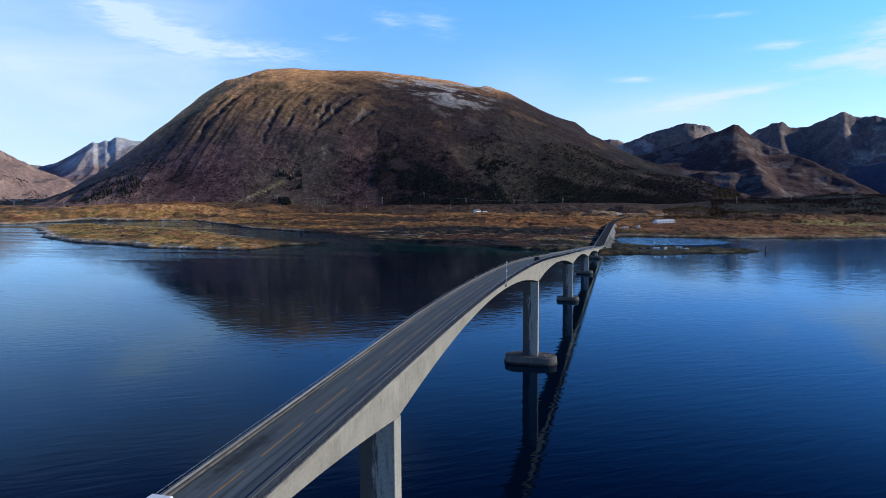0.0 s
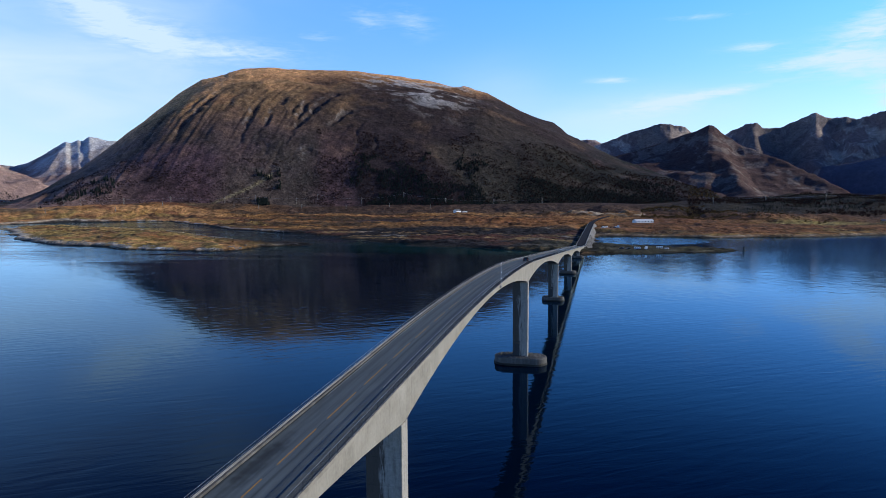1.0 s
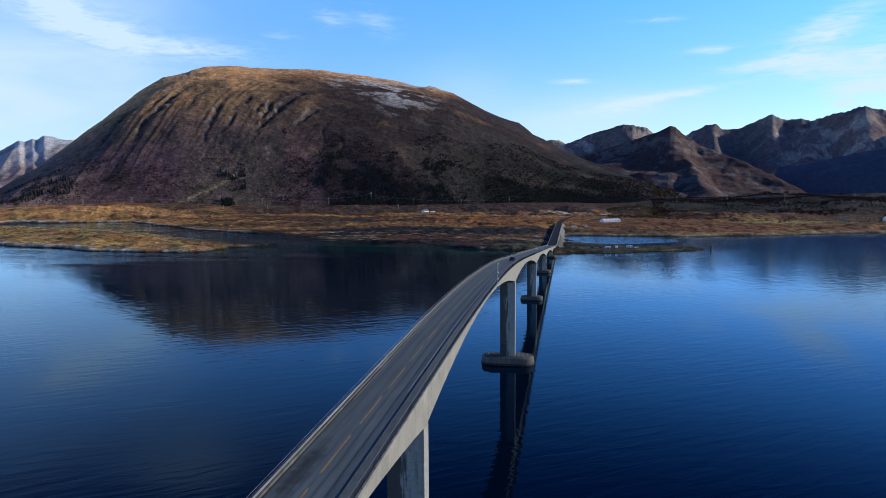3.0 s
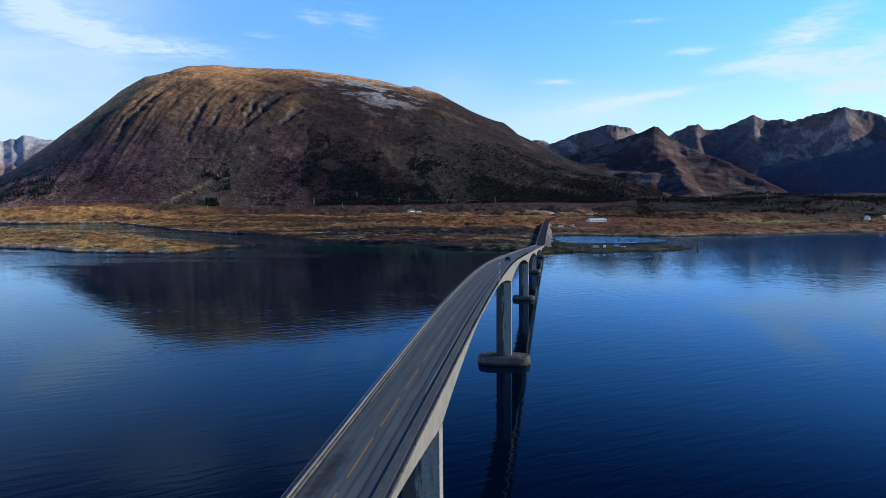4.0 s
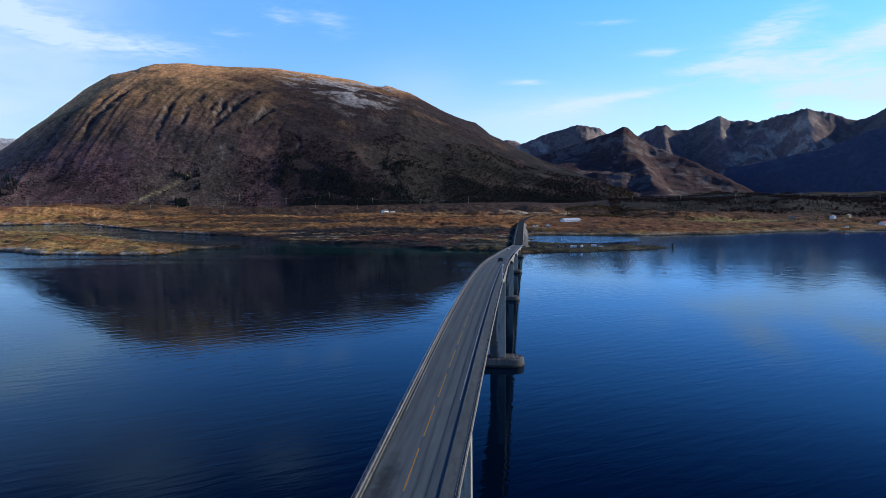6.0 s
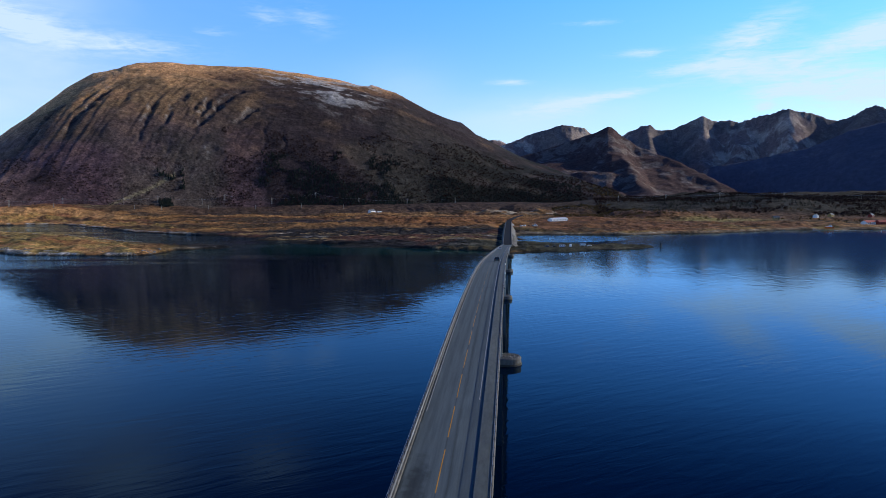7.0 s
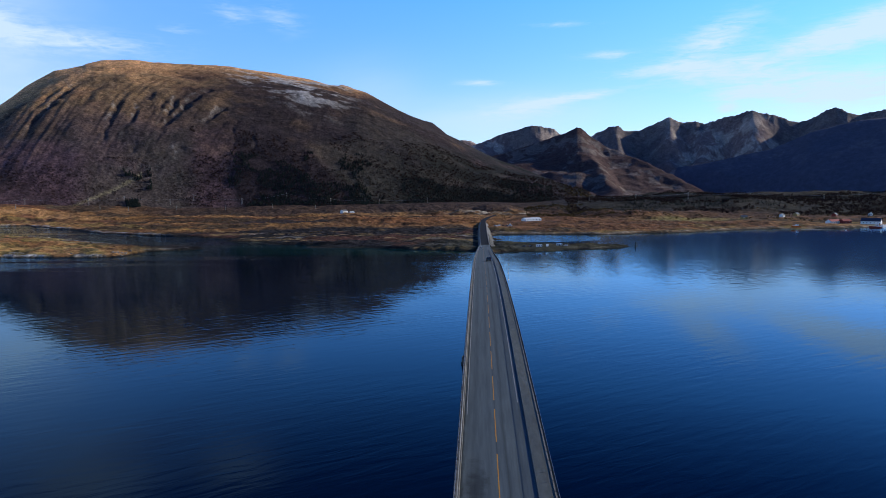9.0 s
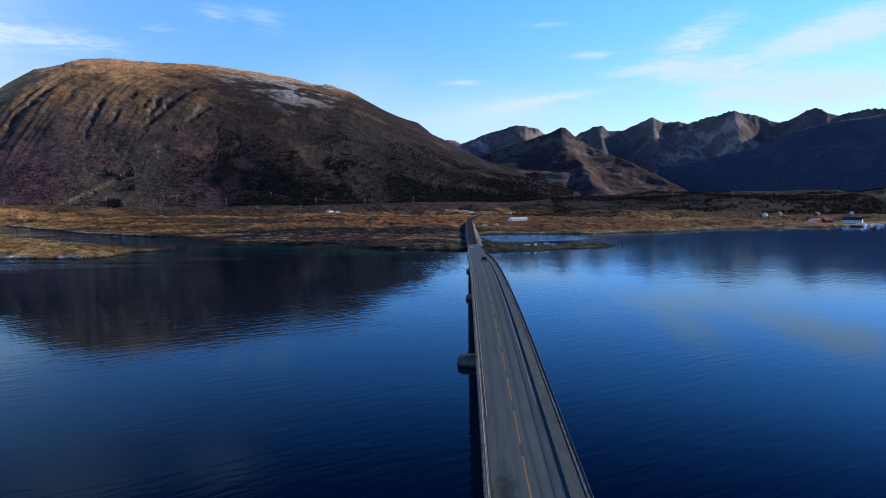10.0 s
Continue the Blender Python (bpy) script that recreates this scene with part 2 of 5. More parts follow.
def fbm(x, y, octaves=4, gain=0.5):
    total, amp = 0.0, 1.0
    for k in range(octaves):
        total = total + amp * value_noise(x + 17.3 * k, y + 9.1 * k)
        x, y, amp = x * 2.03, y * 2.03, amp * gain
    return total


def ridged(x, y, octaves=4, gain=0.55):
    total, amp = 0.0, 1.0
    for k in range(octaves):
        total = total + amp * (0.5 - 2 * np.abs(value_noise(x + 31.7 * k, y + 5.3 * k)))
        x, y, amp = x * 2.1, y * 2.1, amp * gain
    return total


def distance_inside(px, py, poly):
    """Distance to a polygon's edge, positive inside."""
    best, inside = np.full(px.shape, 1e9), np.zeros(px.shape, bool)
    for (x0, y0), (x1, y1) in zip(poly, poly[1:] + poly[:1]):
        dx, dy = x1 - x0, y1 - y0
        s = np.clip(((px - x0) * dx + (py - y0) * dy) / (dx * dx + dy * dy), 0, 1)
        best = np.minimum(best, np.hypot(px - x0 - s * dx, py - y0 - s * dy))
        if y0 != y1:
            inside ^= ((y0 > py) != (y1 > py)) & (px < dx * (py - y0) / dy + x0)
    return np.where(inside, best, -best)


MAINLAND = [(-4800, 1000), (-1500, 1000), (-1135, 1035), (-1085, 1192), (-883, 1281), (-690, 1112), (-564, 999), (-460, 939), (-363, 888),
            (-261, 795), (-188, 745), (-123, 718), (-70, 693), (-29, 682), (6, 684), (12, 720), (11, 937), (91, 908), (156, 900), (257, 931),
            (382, 992), (446, 1010), (505, 1000), (633, 1056), (1000, 1100), (4800, 1300), (4800, 5200), (-4800, 5200)]
ISLET = [(-942, 930), (-780, 790), (-640, 687), (-547, 661), (-462, 623), (-401, 615), (-352, 632), (-338, 680), (-309, 715), (-387, 752),
         (-522, 845), (-738, 985), (-900, 1030), (-985, 1005)]
SPIT = [(4, 645), (18, 657), (66, 666), (129, 698), (147, 722), (120, 738), (88, 745), (30, 775), (6, 790)]


class Ridge:
    """A mountain seen over its crest: rows of bearing, height angle and distance of the crest from an eye at x = ex, 60 m up."""

    def __init__(self, ex, rows, foot, foot_z, power=1.7, back=0.5, concave=False, smooth=False):
        rows = np.array(rows)
        a, el, r = np.radians(rows[:, 0]), np.radians(rows[:, 1]), rows[:, 2]
        x, y = ex + r * np.sin(a), r * np.cos(a)
        self.a, self.r, self.z = np.degrees(np.arctan2(x, y)), np.hypot(x, y), 60 + r * np.tan(el)
        self.feet = np.array([(-90, foot), (90, foot)] if np.isscalar(foot) else foot, float)
        self.foot_z, self.power, self.back, self.concave, self.smooth = foot_z, power, back, concave, smooth

    def height(self, a, r):
        rc, crest = np.interp(a, self.a, self.r), np.interp(a, self.a, self.z)
        foot = np.interp(a, self.feet[:, 0], self.feet[:, 1])
        u = (r - foot) / (rc - foot)
        v = np.clip(u, 0, 1)
        # the notches of the crest die out down the face
        even = sum(np.interp(a + d, self.a, self.z) for d in (-2.0, -1.2, -0.5, 0.5, 1.2, 2.0)) / 6 if self.smooth else crest
        k = np.clip((v - 0.7) / 0.2, 0, 1)
        zc = crest * k + even * (1 - k)
        front = self.foot_z + (zc - self.foot_z) * ((v ** 1.35 if self.concave else 1 - (1 - v) ** self.power) * np.clip(v / 0.12, 0, 1) ** 0.35)
        z = np.where(u > 1, zc - (r - rc) * self.back, front)
        z = np.where(u < 0, -99.0, z)
        over = np.maximum(self.a[0] - a, 0) + np.maximum(a - self.a[-1], 0)
        return z - over * 60, u


MAIN = Ridge(34, [(-50, -2.00, 2300), (-44.7, -0.25, 2400), (-41.8, 1.54, 2480), (-39.4, 3.40, 2560), (-37, 5.25, 2650), (-34.65, 7.25, 2771), 
                  (-33.36, 8.09, 2830), (-32.72, 8.48, 2859), (-30.91, 8.88, 2937), (-30.69, 9.07, 2946), (-29.68, 9.33, 2979),
                  (-27.25, 9.46, 3046), (-23.87, 9.33, 3088), (-19.28, 9.26, 3100), (-16.96, 9.08, 3095), (-14.64, 8.70, 3088), 
                  (-12.41, 8.18, 3084), (-11.94, 8.40, 3082), (-11.38, 8.25, 3076), (-10.92, 8.06, 3066), (-9.99, 7.86, 3052), (-8.84, 7.25, 3033), 
                  (-6.9, 6.28, 2985), (-5.4, 5.71, 2940), (-4.58, 5.45, 2913), (-3.81, 4.86, 2887), (-3.35, 4.37, 2869), (-2.32, 3.84, 2823), 
                  (0.9, 2.29, 2670), (3.5, 1.41, 2520), (6, 0.37, 2350), (8, -0.40, 2200), (10, -1.20, 2150)], [(-90, 1720), (-14, 1720), (-5, 1790), (6, 1900), (90, 1900)], 24, 1.75, 0.25, smooth=True)
LEFT_NEAR = Ridge(34, [(-66, 8.0, 4400), (-56, 6.0, 4400), (-48.1, 2.97, 4400), (-46.2, 1.82, 4350), (-44.8, 1.23, 4300), (-43.7, 0.57, 4250), (-42, -0.4, 4200)], 3650, 26, 1.1)
LEFT_FAR = Ridge(34, [(-50, 2.0, 4850), (-46.5, 2.02, 4850), (-45.6, 1.83, 4800), (-44.7, 2.13, 4800), (-42.9, 3.31, 4780), (-42.3, 3.7, 4780), (-42.0, 3.62, 4780), (-41.5, 3.92, 4780), (-41.2, 3.85, 4780), (-40.8, 4.15, 4780),
                      (-39.4, 3.9, 4780), (-36, 3.5, 4780)], 3900, 40, 1.1)
TIP = Ridge(-5, [(-6, 3.2, 4780), (-1.4, 4.1, 4780), (-0.7, 4.0, 4780), (0.6, 3.2, 4780)], 4300, 60, 1.2)
HUMP = Ridge(-5, [(-3, 2.6, 4600), (-0.2, 3.7, 4600), (1.9, 4.5, 4600), (3.3, 4.86, 4600), (4.0, 5.12, 4600), (4.7, 5.15, 4600), (5.8, 4.95, 4600), (6.2, 4.85, 4600), (6.6, 4.4, 4600), (12, 2.0, 4600)], 3600, 50, concave=True)
PYRAMID = Ridge(-5, [(-4, 1.6, 3650), (2.3, 3.03, 3650), (5.6, 3.99, 3650), (7.2, 4.5, 3650), (8.0, 4.86, 3650), (8.4, 4.75, 3640), (8.9, 4.28, 3600), (10.1, 3.43, 3500), (11.9, 2.62, 3350), (13.7, 1.91, 3200),
                     (15.5, 0.98, 3050), (17, 0.06, 2900), (18.5, -0.8, 2800)], 2350, 30, concave=True)
RANGE = Ridge(-5, [(7, 3.6, 4400), (9.0, 4.2, 4400), (10.1, 4.75, 4400), (10.7, 5.0, 4400), (11.2, 5.08, 4400), (11.7, 4.65, 4400), (12.6, 4.5, 4400), (13.7, 4.8, 4400), (14.8, 5.35, 4400), (15.2, 5.42, 4400), (16, 5.0, 4400),
                   (16.6, 5.05, 4400), (17.1, 5.15, 4400), (17.7, 4.8, 4350), (18.5, 5.1, 4300), (20, 5.5, 4250), (21.1, 5.74, 4200), (22.7, 5.36, 4200), (24.3, 4.66, 4200), (24.8, 4.75, 4150),
                   (25.7, 5.3, 4100), (26.6, 5.6, 4050), (27.4, 5.2, 4000), (28.1, 4.85, 4000), (28.6, 5.0, 4000), (29.6, 5.22, 3950), (31, 5.3, 3900), (40, 6.0, 3800), (52, 5.0, 3700)], 3250, 40, concave=True)
SPUR = Ridge(-5, [(14.5, 0.4, 3700), (15.9, 1.6, 3650), (18.8, 2.05, 3600), (22.4, 2.8, 3550), (25, 3.9, 3500), (27, 4.4, 3500), (29.5, 4.75, 3450), (32, 5.1, 3400), (52, 4.0, 3300)], [(14, 3450), (20, 3150), (26, 2800), (34, 2420), (52, 2300)], 30, 1.0)
ALL_RIDGES = (MAIN, LEFT_NEAR, LEFT_FAR, TIP, HUMP, PYRAMID, RANGE, SPUR)


# level ground under buildings: x, y, reach, height
PADS = [(-303, 1534, 22, 9.5), (84, 1138, 30, 8.0), (30, 1034, 24, 5.0), (58, 692, 16, 2.2), (80, 703, 12, 2.2), (44, 695, 8, 2.2), (545, 1106, 30, 2.6), (572, 1066, 26, 2.4), (452, 1008, 14, 1.6),
        (520, 1212, 16, 8.0), (552, 1230, 16, 8.5), (676, 1226, 16, 8.5), (436, 1160, 16, 7.5), (610, 1215, 16, 8.0)]
KNOLLS = [(-1130, 1290, 260, 20), (-1010, 1380, 240, 18), (-880, 1440, 200, 10), (-25, 1470, 46, 13), (34, 1440, 34, 9), (78, 1500, 40, 12), (-85, 1520, 44, 10), (120, 1400, 30, 7), (310, 1300, 70, 12), (250, 1420, 60, 10), (400, 1330, 50, 9), (-160, 1180, 50, 6), (-90, 1120, 40, 5),
          (-240, 1250, 60, 6), (150, 1560, 70, 16), (40, 1620, 60, 14)]


def road_x(y):
    """The middle of the approach road; it swings right beyond 1100 m."""
    return 3.4 - 0.4 * np.sin((np.clip(y, 694, 1100) - 694) / 406 * np.pi) + np.maximum(0, (y - 1100) / 100) ** 2 * 3.4


def road_z(y):
    return 5.25 + 1.6 * np.clip((y - 694) / 300, 0, 1) ** 2 + np.maximum(0, y - 1000) * 0.006


def lowland(x, y):
    sd = np.maximum(np.maximum(distance_inside(x, y, MAINLAND), distance_inside(x, y, ISLET)), distance_inside(x, y, SPIT))
    sd = sd + 16 * fbm(x / 60, y / 45, 4) + 6 * fbm(x / 14, y / 9, 3)
    flats = np.clip(1 - np.hypot((x + 150) / 290, (y - 850) / 190), 0, 1) ** 0.4 * np.clip((y - 690) / 30, 0, 1)
    sd = sd * (1 - 0.85 * flats) + flats * (2.5 + 24 * fbm(x / 110, y / 22, 4))
    knoll = np.clip(fbm(x / 150 + 3, y / 150, 4, 0.55), -0.2, 1)
    rim = 2.0 - 1.1 * np.clip((x - 5) / 30, 0, 1) * np.clip((830 - y) / 30, 0, 1)
    z = np.where(sd > 0, rim * np.clip(sd / 6, 0, 1) + 6.4 * (1 - np.exp(-np.maximum(sd, 0) / 170)), np.maximum(sd * 0.15, -4.0))
    inland = np.clip(sd / 80, 0, 1)
    z = z + inland * knoll * 7 + np.clip(sd / 40, 0, 1) * (3.0 * fbm(x / 22, y / 30, 4) + 1.6 * np.maximum(ridged(x / 45, y / 20, 3), 0)) + np.clip(sd / 10, 0, 1) * (1.7 * fbm(x / 7, y / 7, 2) + 0.8 * np.maximum(ridged(x / 17 + 3, y / 26, 3, 0.6), -0.1))
    for kx, ky, kr, kz in KNOLLS:
        d = np.hypot(x - kx, (y - ky) * 0.8) / kr
        z = z + np.clip((sd - 8) / max(25.0, 0.9 * kr), 0, 1) * kz * 0.75 * np.clip(1 - d * d, 0, 1) * (1 + 0.5 * min(1.0, 25.0 / kr) * fbm(x / 16, y / 16, 3))
    # kept low beside the road bank, and cut level where the road runs over the moor
    off = np.abs(x - road_x(y))
    z = np.where((y > 690) & (y < 1100), np.minimum(z, 0.7 + np.maximum(0, off - 9) * 0.3), z)
    z = np.where((y >= 1100) & (y < 1400), np.minimum(z, road_z(y) - 0.3 + np.maximum(0, off - 7) * 0.25), z)
    for px, py, pr, pz in PADS:
        k = np.clip(2 - np.hypot(x - px, y - py) / pr, 0, 1)
        k = k * k * (3 - 2 * k)
        z, sd = z * (1 - k) + pz * k, np.maximum(sd, 12 * k)
    return z, sd


# gullies on the great slope: bearing and distance of the head and of the mouth, depth, width
GULLIES = [(-30.6, 2390, -34.2, 2035, 22, 15), (-27.5, 2270, -29.9, 1950, 16, 11), (-25.7, 2290, -28.4, 1975, 22, 12), (-23.4, 2330, -25.9, 1990, 14, 10), (-22.0, 2350, -25.9, 1970, 34, 15),
           (-20.9, 2200, -22.4, 2080, 24, 14), (-34.0, 2290, -36.5, 2080, 18, 13), (-32.2, 2330, -33.8, 2150, 12, 10), (-29.3, 2330, -30.6, 2180, 12, 9), (-26.7, 2240, -27.3, 2130, 8, 8),
           (-24.7, 2250, -26.3, 2080, 11, 9), (-19.7, 2100, -20.3, 1950, 8, 9), (-18.4, 2080, -18.7, 1890, 8, 9), (-24.0, 1950, -24.4, 1890, 14, 17), (-27.3, 1970, -27.7, 1920, 12, 14)]
# spines that come down towards the water from the far peaks: bearings, by ridge
SPINES = {4: (0.4, 4.5), 5: (8.0,), 6: (8.6, 11.1, 15.1, 17.1, 21.1, 24.7, 26.6, 29.6, 34.0)}


def gully(a, r, x, y):
    """Depth of the gullies, and where bare rock, coloured as lit, lies along their sunny side."""
    deep, bare = np.zeros(a.shape), np.zeros(a.shape)
    wob = 22 * fbm(x / 110, y / 110, 5, 0.6)
    for a0, r0, a1, r1, d, w in GULLIES:
        t = (r - r1) / (r0 - r1)
        off = np.radians(a - (a1 + (a0 - a1) * t)) * r + wob
        k = np.clip(t * 1.7 + 0.15, 0, 1) * np.clip((1.12 - t) * 5, 0, 1)
        wide = 0.75 * w * (0.7 + 0.6 * np.clip(t, 0, 1))
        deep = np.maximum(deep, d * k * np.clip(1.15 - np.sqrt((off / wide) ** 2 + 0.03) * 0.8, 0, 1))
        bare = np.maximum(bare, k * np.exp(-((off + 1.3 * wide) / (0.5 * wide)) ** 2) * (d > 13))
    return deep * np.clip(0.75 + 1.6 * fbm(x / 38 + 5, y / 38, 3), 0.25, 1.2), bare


def terrain(x, y):
    r, a = np.hypot(x, y), np.degrees(np.arctan2(x, y))
    z, sd = lowland(x, y)
    z = z + np.clip((r - 1560) / 160, 0, 1) ** 1.5 * 15
    hills = 26 + 6 * fbm(x / 120, y / 120, 3) + np.clip((a - 6) / 8, 0, 1) * (24 * fbm(x / 150 + 8, y / 150, 4) + 6)
    k = np.clip((r - np.where(a > 6, 1500, 1640)) / 300, 0, 1)
    z = z * (1 - k) + hills * k
    which, crest = np.full(r.shape, -1), np.zeros(r.shape)
    for k, ridge in enumerate(ALL_RIDGES):
        h, u = ridge.height(a, r)
        if k == 0:  # gullies that run down the face, slanting
            q = (a - 0.0088 * (r - 1700)) * 0.5 + 0.22 * fbm(x / 300, y / 300, 3)
            left = np.clip((-17 - a) / 7, 0.06, 1)
            deep, bare = gully(a, r, x, y)
            ribs = 3.2 * ridged(q * 1.3, r / 1100, 3, 0.5) + 2.4 * ridged(q * 4.3 + 7, r / 700, 2, 0.5) + 1.3 * ridged(q * 11 + 3, r / 400, 2, 0.6)
            h = h - 0.5 * deep + ribs * left * np.clip((u - 0.04) * 5, 0, 1) * np.clip((0.74 - u) * 4, 0, 1)
            h = h + (5 * fbm(x / 75, y / 75, 5, 0.5) + 1.2 * ridged(x / 40, y / 40, 3, 0.6) + 16 * fbm(x / 260, y / 260, 3)) * np.clip(u * 5, 0, 1) * np.clip((1 - u) * 6, 0.06, 1)
            h = np.where(u < 0, -99, h)
        else:
            rough = np.clip(4 * u * (1.02 - u), 0, 1) * {5: 0.3, 7: 0.35}.get(k, 1.0)
            h = h + ((38 if k in SPINES else 60) * ridged((x + 0.45 * y) / 560 + k * 7.3, (y - 0.3 * x) / 820, 4, 0.5) + 22 * fbm(x / 260, y / 260, 4)) * rough
            if k in SPINES:
                bend = a - (4.2 if k == 5 else 1.1) * np.clip(1 - u, 0, 1) + 0.9 * fbm(x / 220, y / 220, 4)
                near = np.min([np.abs(bend - p) / 1.4 for p in SPINES[k]], 0)
                h = h - (40 if k == 5 else 95) * np.clip(np.sqrt(near ** 2 + 0.04) - 0.2, 0, 1) * (1 + 0.8 * fbm(x / 170, y / 170, 3)) * np.clip(3.4 * u * (1 - u), 0, 1)
            h = h + (4 * fbm(x / 60, y / 60, 3) + (3 if k == 7 else 11) * ridged(x / 150 + k, y / 150, 4, 0.5)) * np.clip(u, 0, 1)
            if k in (4, 6):  # broken teeth along the crest
                h = h + (9 * ridged(a * 1.1 + 3 * k, r / 260, 3, 0.6) - 4) * np.clip((u - 0.75) * 5, 0, 1)
            h = np.where(u < 0, -99, h)
        top = h > z
        which, crest = np.where(top, k, which), np.where(top, u, crest)
        z = np.where(top, h, z)
    return z, sd, which, crest


def blend(c, d, w):
    return c * (1 - w[:, None]) + np.array(d) * w[:, None]


def land_cover(x, y, z, sd, which, u, slope):
    """The colour of what grows or lies there, with some shade, sunlight and haze painted in."""
    n1, n2, n3 = fbm(x / 90, y / 90, 4), fbm(x / 25 + 40, y / 25, 4), fbm(x / 300 + 9, y / 300, 3)
    band = fbm(x / 150 + 5, y / 55, 4)
    a, r = np.degrees(np.arctan2(x, y)), np.hypot(x, y)
    c = np.tile(np.array((0.2, 0.1, 0.03)), (len(x), 1))
    c = blend(c, (0.12, 0.052, 0.022), np.clip(0.4 + n1 * 2.4 + band, 0, 1))
    c = blend(c, (0.3, 0.16, 0.054), np.clip(band * 4.5 - 0.3, 0, 0.75))
    c = blend(c, (0.06, 0.04, 0.02), np.clip(-band * 4.5 - 0.2, 0, 0.9))
    c = blend(c, (0.055, 0.045, 0.025), np.clip(n3 * 2.5 + n2 * 1.6 - 0.1, 0, 0.8))
    c = blend(c, (0.21, 0.135, 0.036), np.clip(n2 * 3 - 0.05, 0, 0.7) * (sd < 90))
    olive = (distance_inside(x, y, ISLET) > -20) * np.clip(0.75 + 3 * n2, 0, 0.9)
    c = blend(c, (0.175, 0.12, 0.034), olive)
    c = blend(c, (0.06, 0.052, 0.024), (olive > 0) * np.clip(fbm(x / 16 + 11, y / 30, 4) * 6 - 1.1, 0, 0.8))
    c = blend(c, (0.33, 0.3, 0.25), np.clip(1 - np.abs(sd - 6.5) / 4, 0, 1) * np.clip(0.35 + n2 * 5, 0, 1))
    flats = np.clip(np.clip(1.1 - np.hypot((x + 150) / 330, (y - 845) / 190), 0, 1) * 5, 0, 1) * (y > 660) * np.clip((40 - x) / 40, 0, 1)
    streak = fbm(x / 150 + 21, y / 34, 4)
    c = blend(c, (0.02, 0.017, 0.015), flats)
    c = blend(c, (0.1, 0.04, 0.02), flats * np.clip(n1 * 5 - 0.9, 0, 0.6))
    c = blend(c, (0.2, 0.135, 0.055), flats * np.clip(streak * 9 - 1.3, 0, 0.85))
    c = blend(c, (0.28, 0.25, 0.2), flats * np.clip(fbm(x / 60 + 3, y / 24, 3) * 8 - 3.0, 0, 0.5))
    # a russet bog beside the road, and dark peat
    c = blend(c, (0.19, 0.082, 0.026), np.clip(1.5 - np.hypot((x + 95) / 130, (y - 1190) / 120), 0, 0.85))
    c = blend(c, (0.04, 0.028, 0.026), np.clip(2 - 2 * np.hypot((x + 370) / 110, (y - 1190) / 70), 0, 0.9))
    c = blend(c, (0.036, 0.036, 0.019), np.clip(1.9 - np.hypot((x - 75) / 85, (y - 715) / 60), 0, 0.92))
    c = blend(c, (0.018, 0.016, 0.012), np.clip((3.4 - sd) / 1.2, 0, 1))
    c = blend(c, (0.3, 0.29, 0.26), np.clip((slope - 0.8) * 2.5, 0, 0.7) * (which < 0) * np.clip(0.4 + 3 * n2, 0, 1))
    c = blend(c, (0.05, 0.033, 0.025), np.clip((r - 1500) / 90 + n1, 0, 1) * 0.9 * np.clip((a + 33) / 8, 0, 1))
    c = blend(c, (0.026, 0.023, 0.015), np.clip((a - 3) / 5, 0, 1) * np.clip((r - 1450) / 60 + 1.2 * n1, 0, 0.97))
    c = blend(c, (0.075, 0.04, 0.022), np.clip((a - 2) / 3, 0, 1) * np.clip((r - 1230) / 60 + 2 * n1, 0, 0.85) * np.clip((1560 - r) / 80, 0, 1))
    c = blend(c, (0.24, 0.185, 0.055), np.clip(1.5 - np.hypot((x - 330) / 105, (y - 1195) / 50), 0, 0.9))
    c = blend(c, (0.15, 0.066, 0.025), np.clip((a - 1) / 2, 0, 1) * np.clip(0.55 + n1 * 2.5 + band * 1.5, 0, 0.75) * np.clip((sd - 25) / 30, 0, 1) * np.clip((1420 - r) / 120, 0, 1))
    c = blend(c, (0.34, 0.285, 0.2), np.clip(1.3 - np.hypot((x - 30) / 95, (y - 1462) / 50), 0, 0.9) * np.clip(0.15 + 5 * n2, 0, 1))
    # the western land is multiplied lighter, so that it looks sunlit
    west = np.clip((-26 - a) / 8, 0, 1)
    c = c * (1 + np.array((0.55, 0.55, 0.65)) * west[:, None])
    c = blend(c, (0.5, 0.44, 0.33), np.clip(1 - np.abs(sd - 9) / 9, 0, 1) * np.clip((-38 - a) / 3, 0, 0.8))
    c = blend(c, (0.2, 0.15, 0.09), np.clip(1 - np.abs(sd - 6) / 6, 0, 1) * np.clip((a + 1) / 2, 0, 0.9) * (y > 850))
    m = which == 0
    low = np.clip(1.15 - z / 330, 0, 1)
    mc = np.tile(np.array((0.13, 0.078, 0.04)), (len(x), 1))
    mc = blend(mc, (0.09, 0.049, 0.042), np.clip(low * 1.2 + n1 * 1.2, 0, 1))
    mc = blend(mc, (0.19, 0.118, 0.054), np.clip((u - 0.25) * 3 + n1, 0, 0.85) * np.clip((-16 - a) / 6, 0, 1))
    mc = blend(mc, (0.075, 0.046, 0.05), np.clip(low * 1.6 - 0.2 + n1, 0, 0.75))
    # golden grass of the upper slope, its colour lifted for the sun on it
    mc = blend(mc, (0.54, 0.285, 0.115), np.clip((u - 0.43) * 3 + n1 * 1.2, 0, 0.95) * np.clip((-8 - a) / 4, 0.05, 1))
    # left limb painted lighter, to make up for the missing sunlight there
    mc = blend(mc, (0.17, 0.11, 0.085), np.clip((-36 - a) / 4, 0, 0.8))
    # shade over the right half of the face, painted in as a dark tone
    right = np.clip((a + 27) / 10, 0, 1)
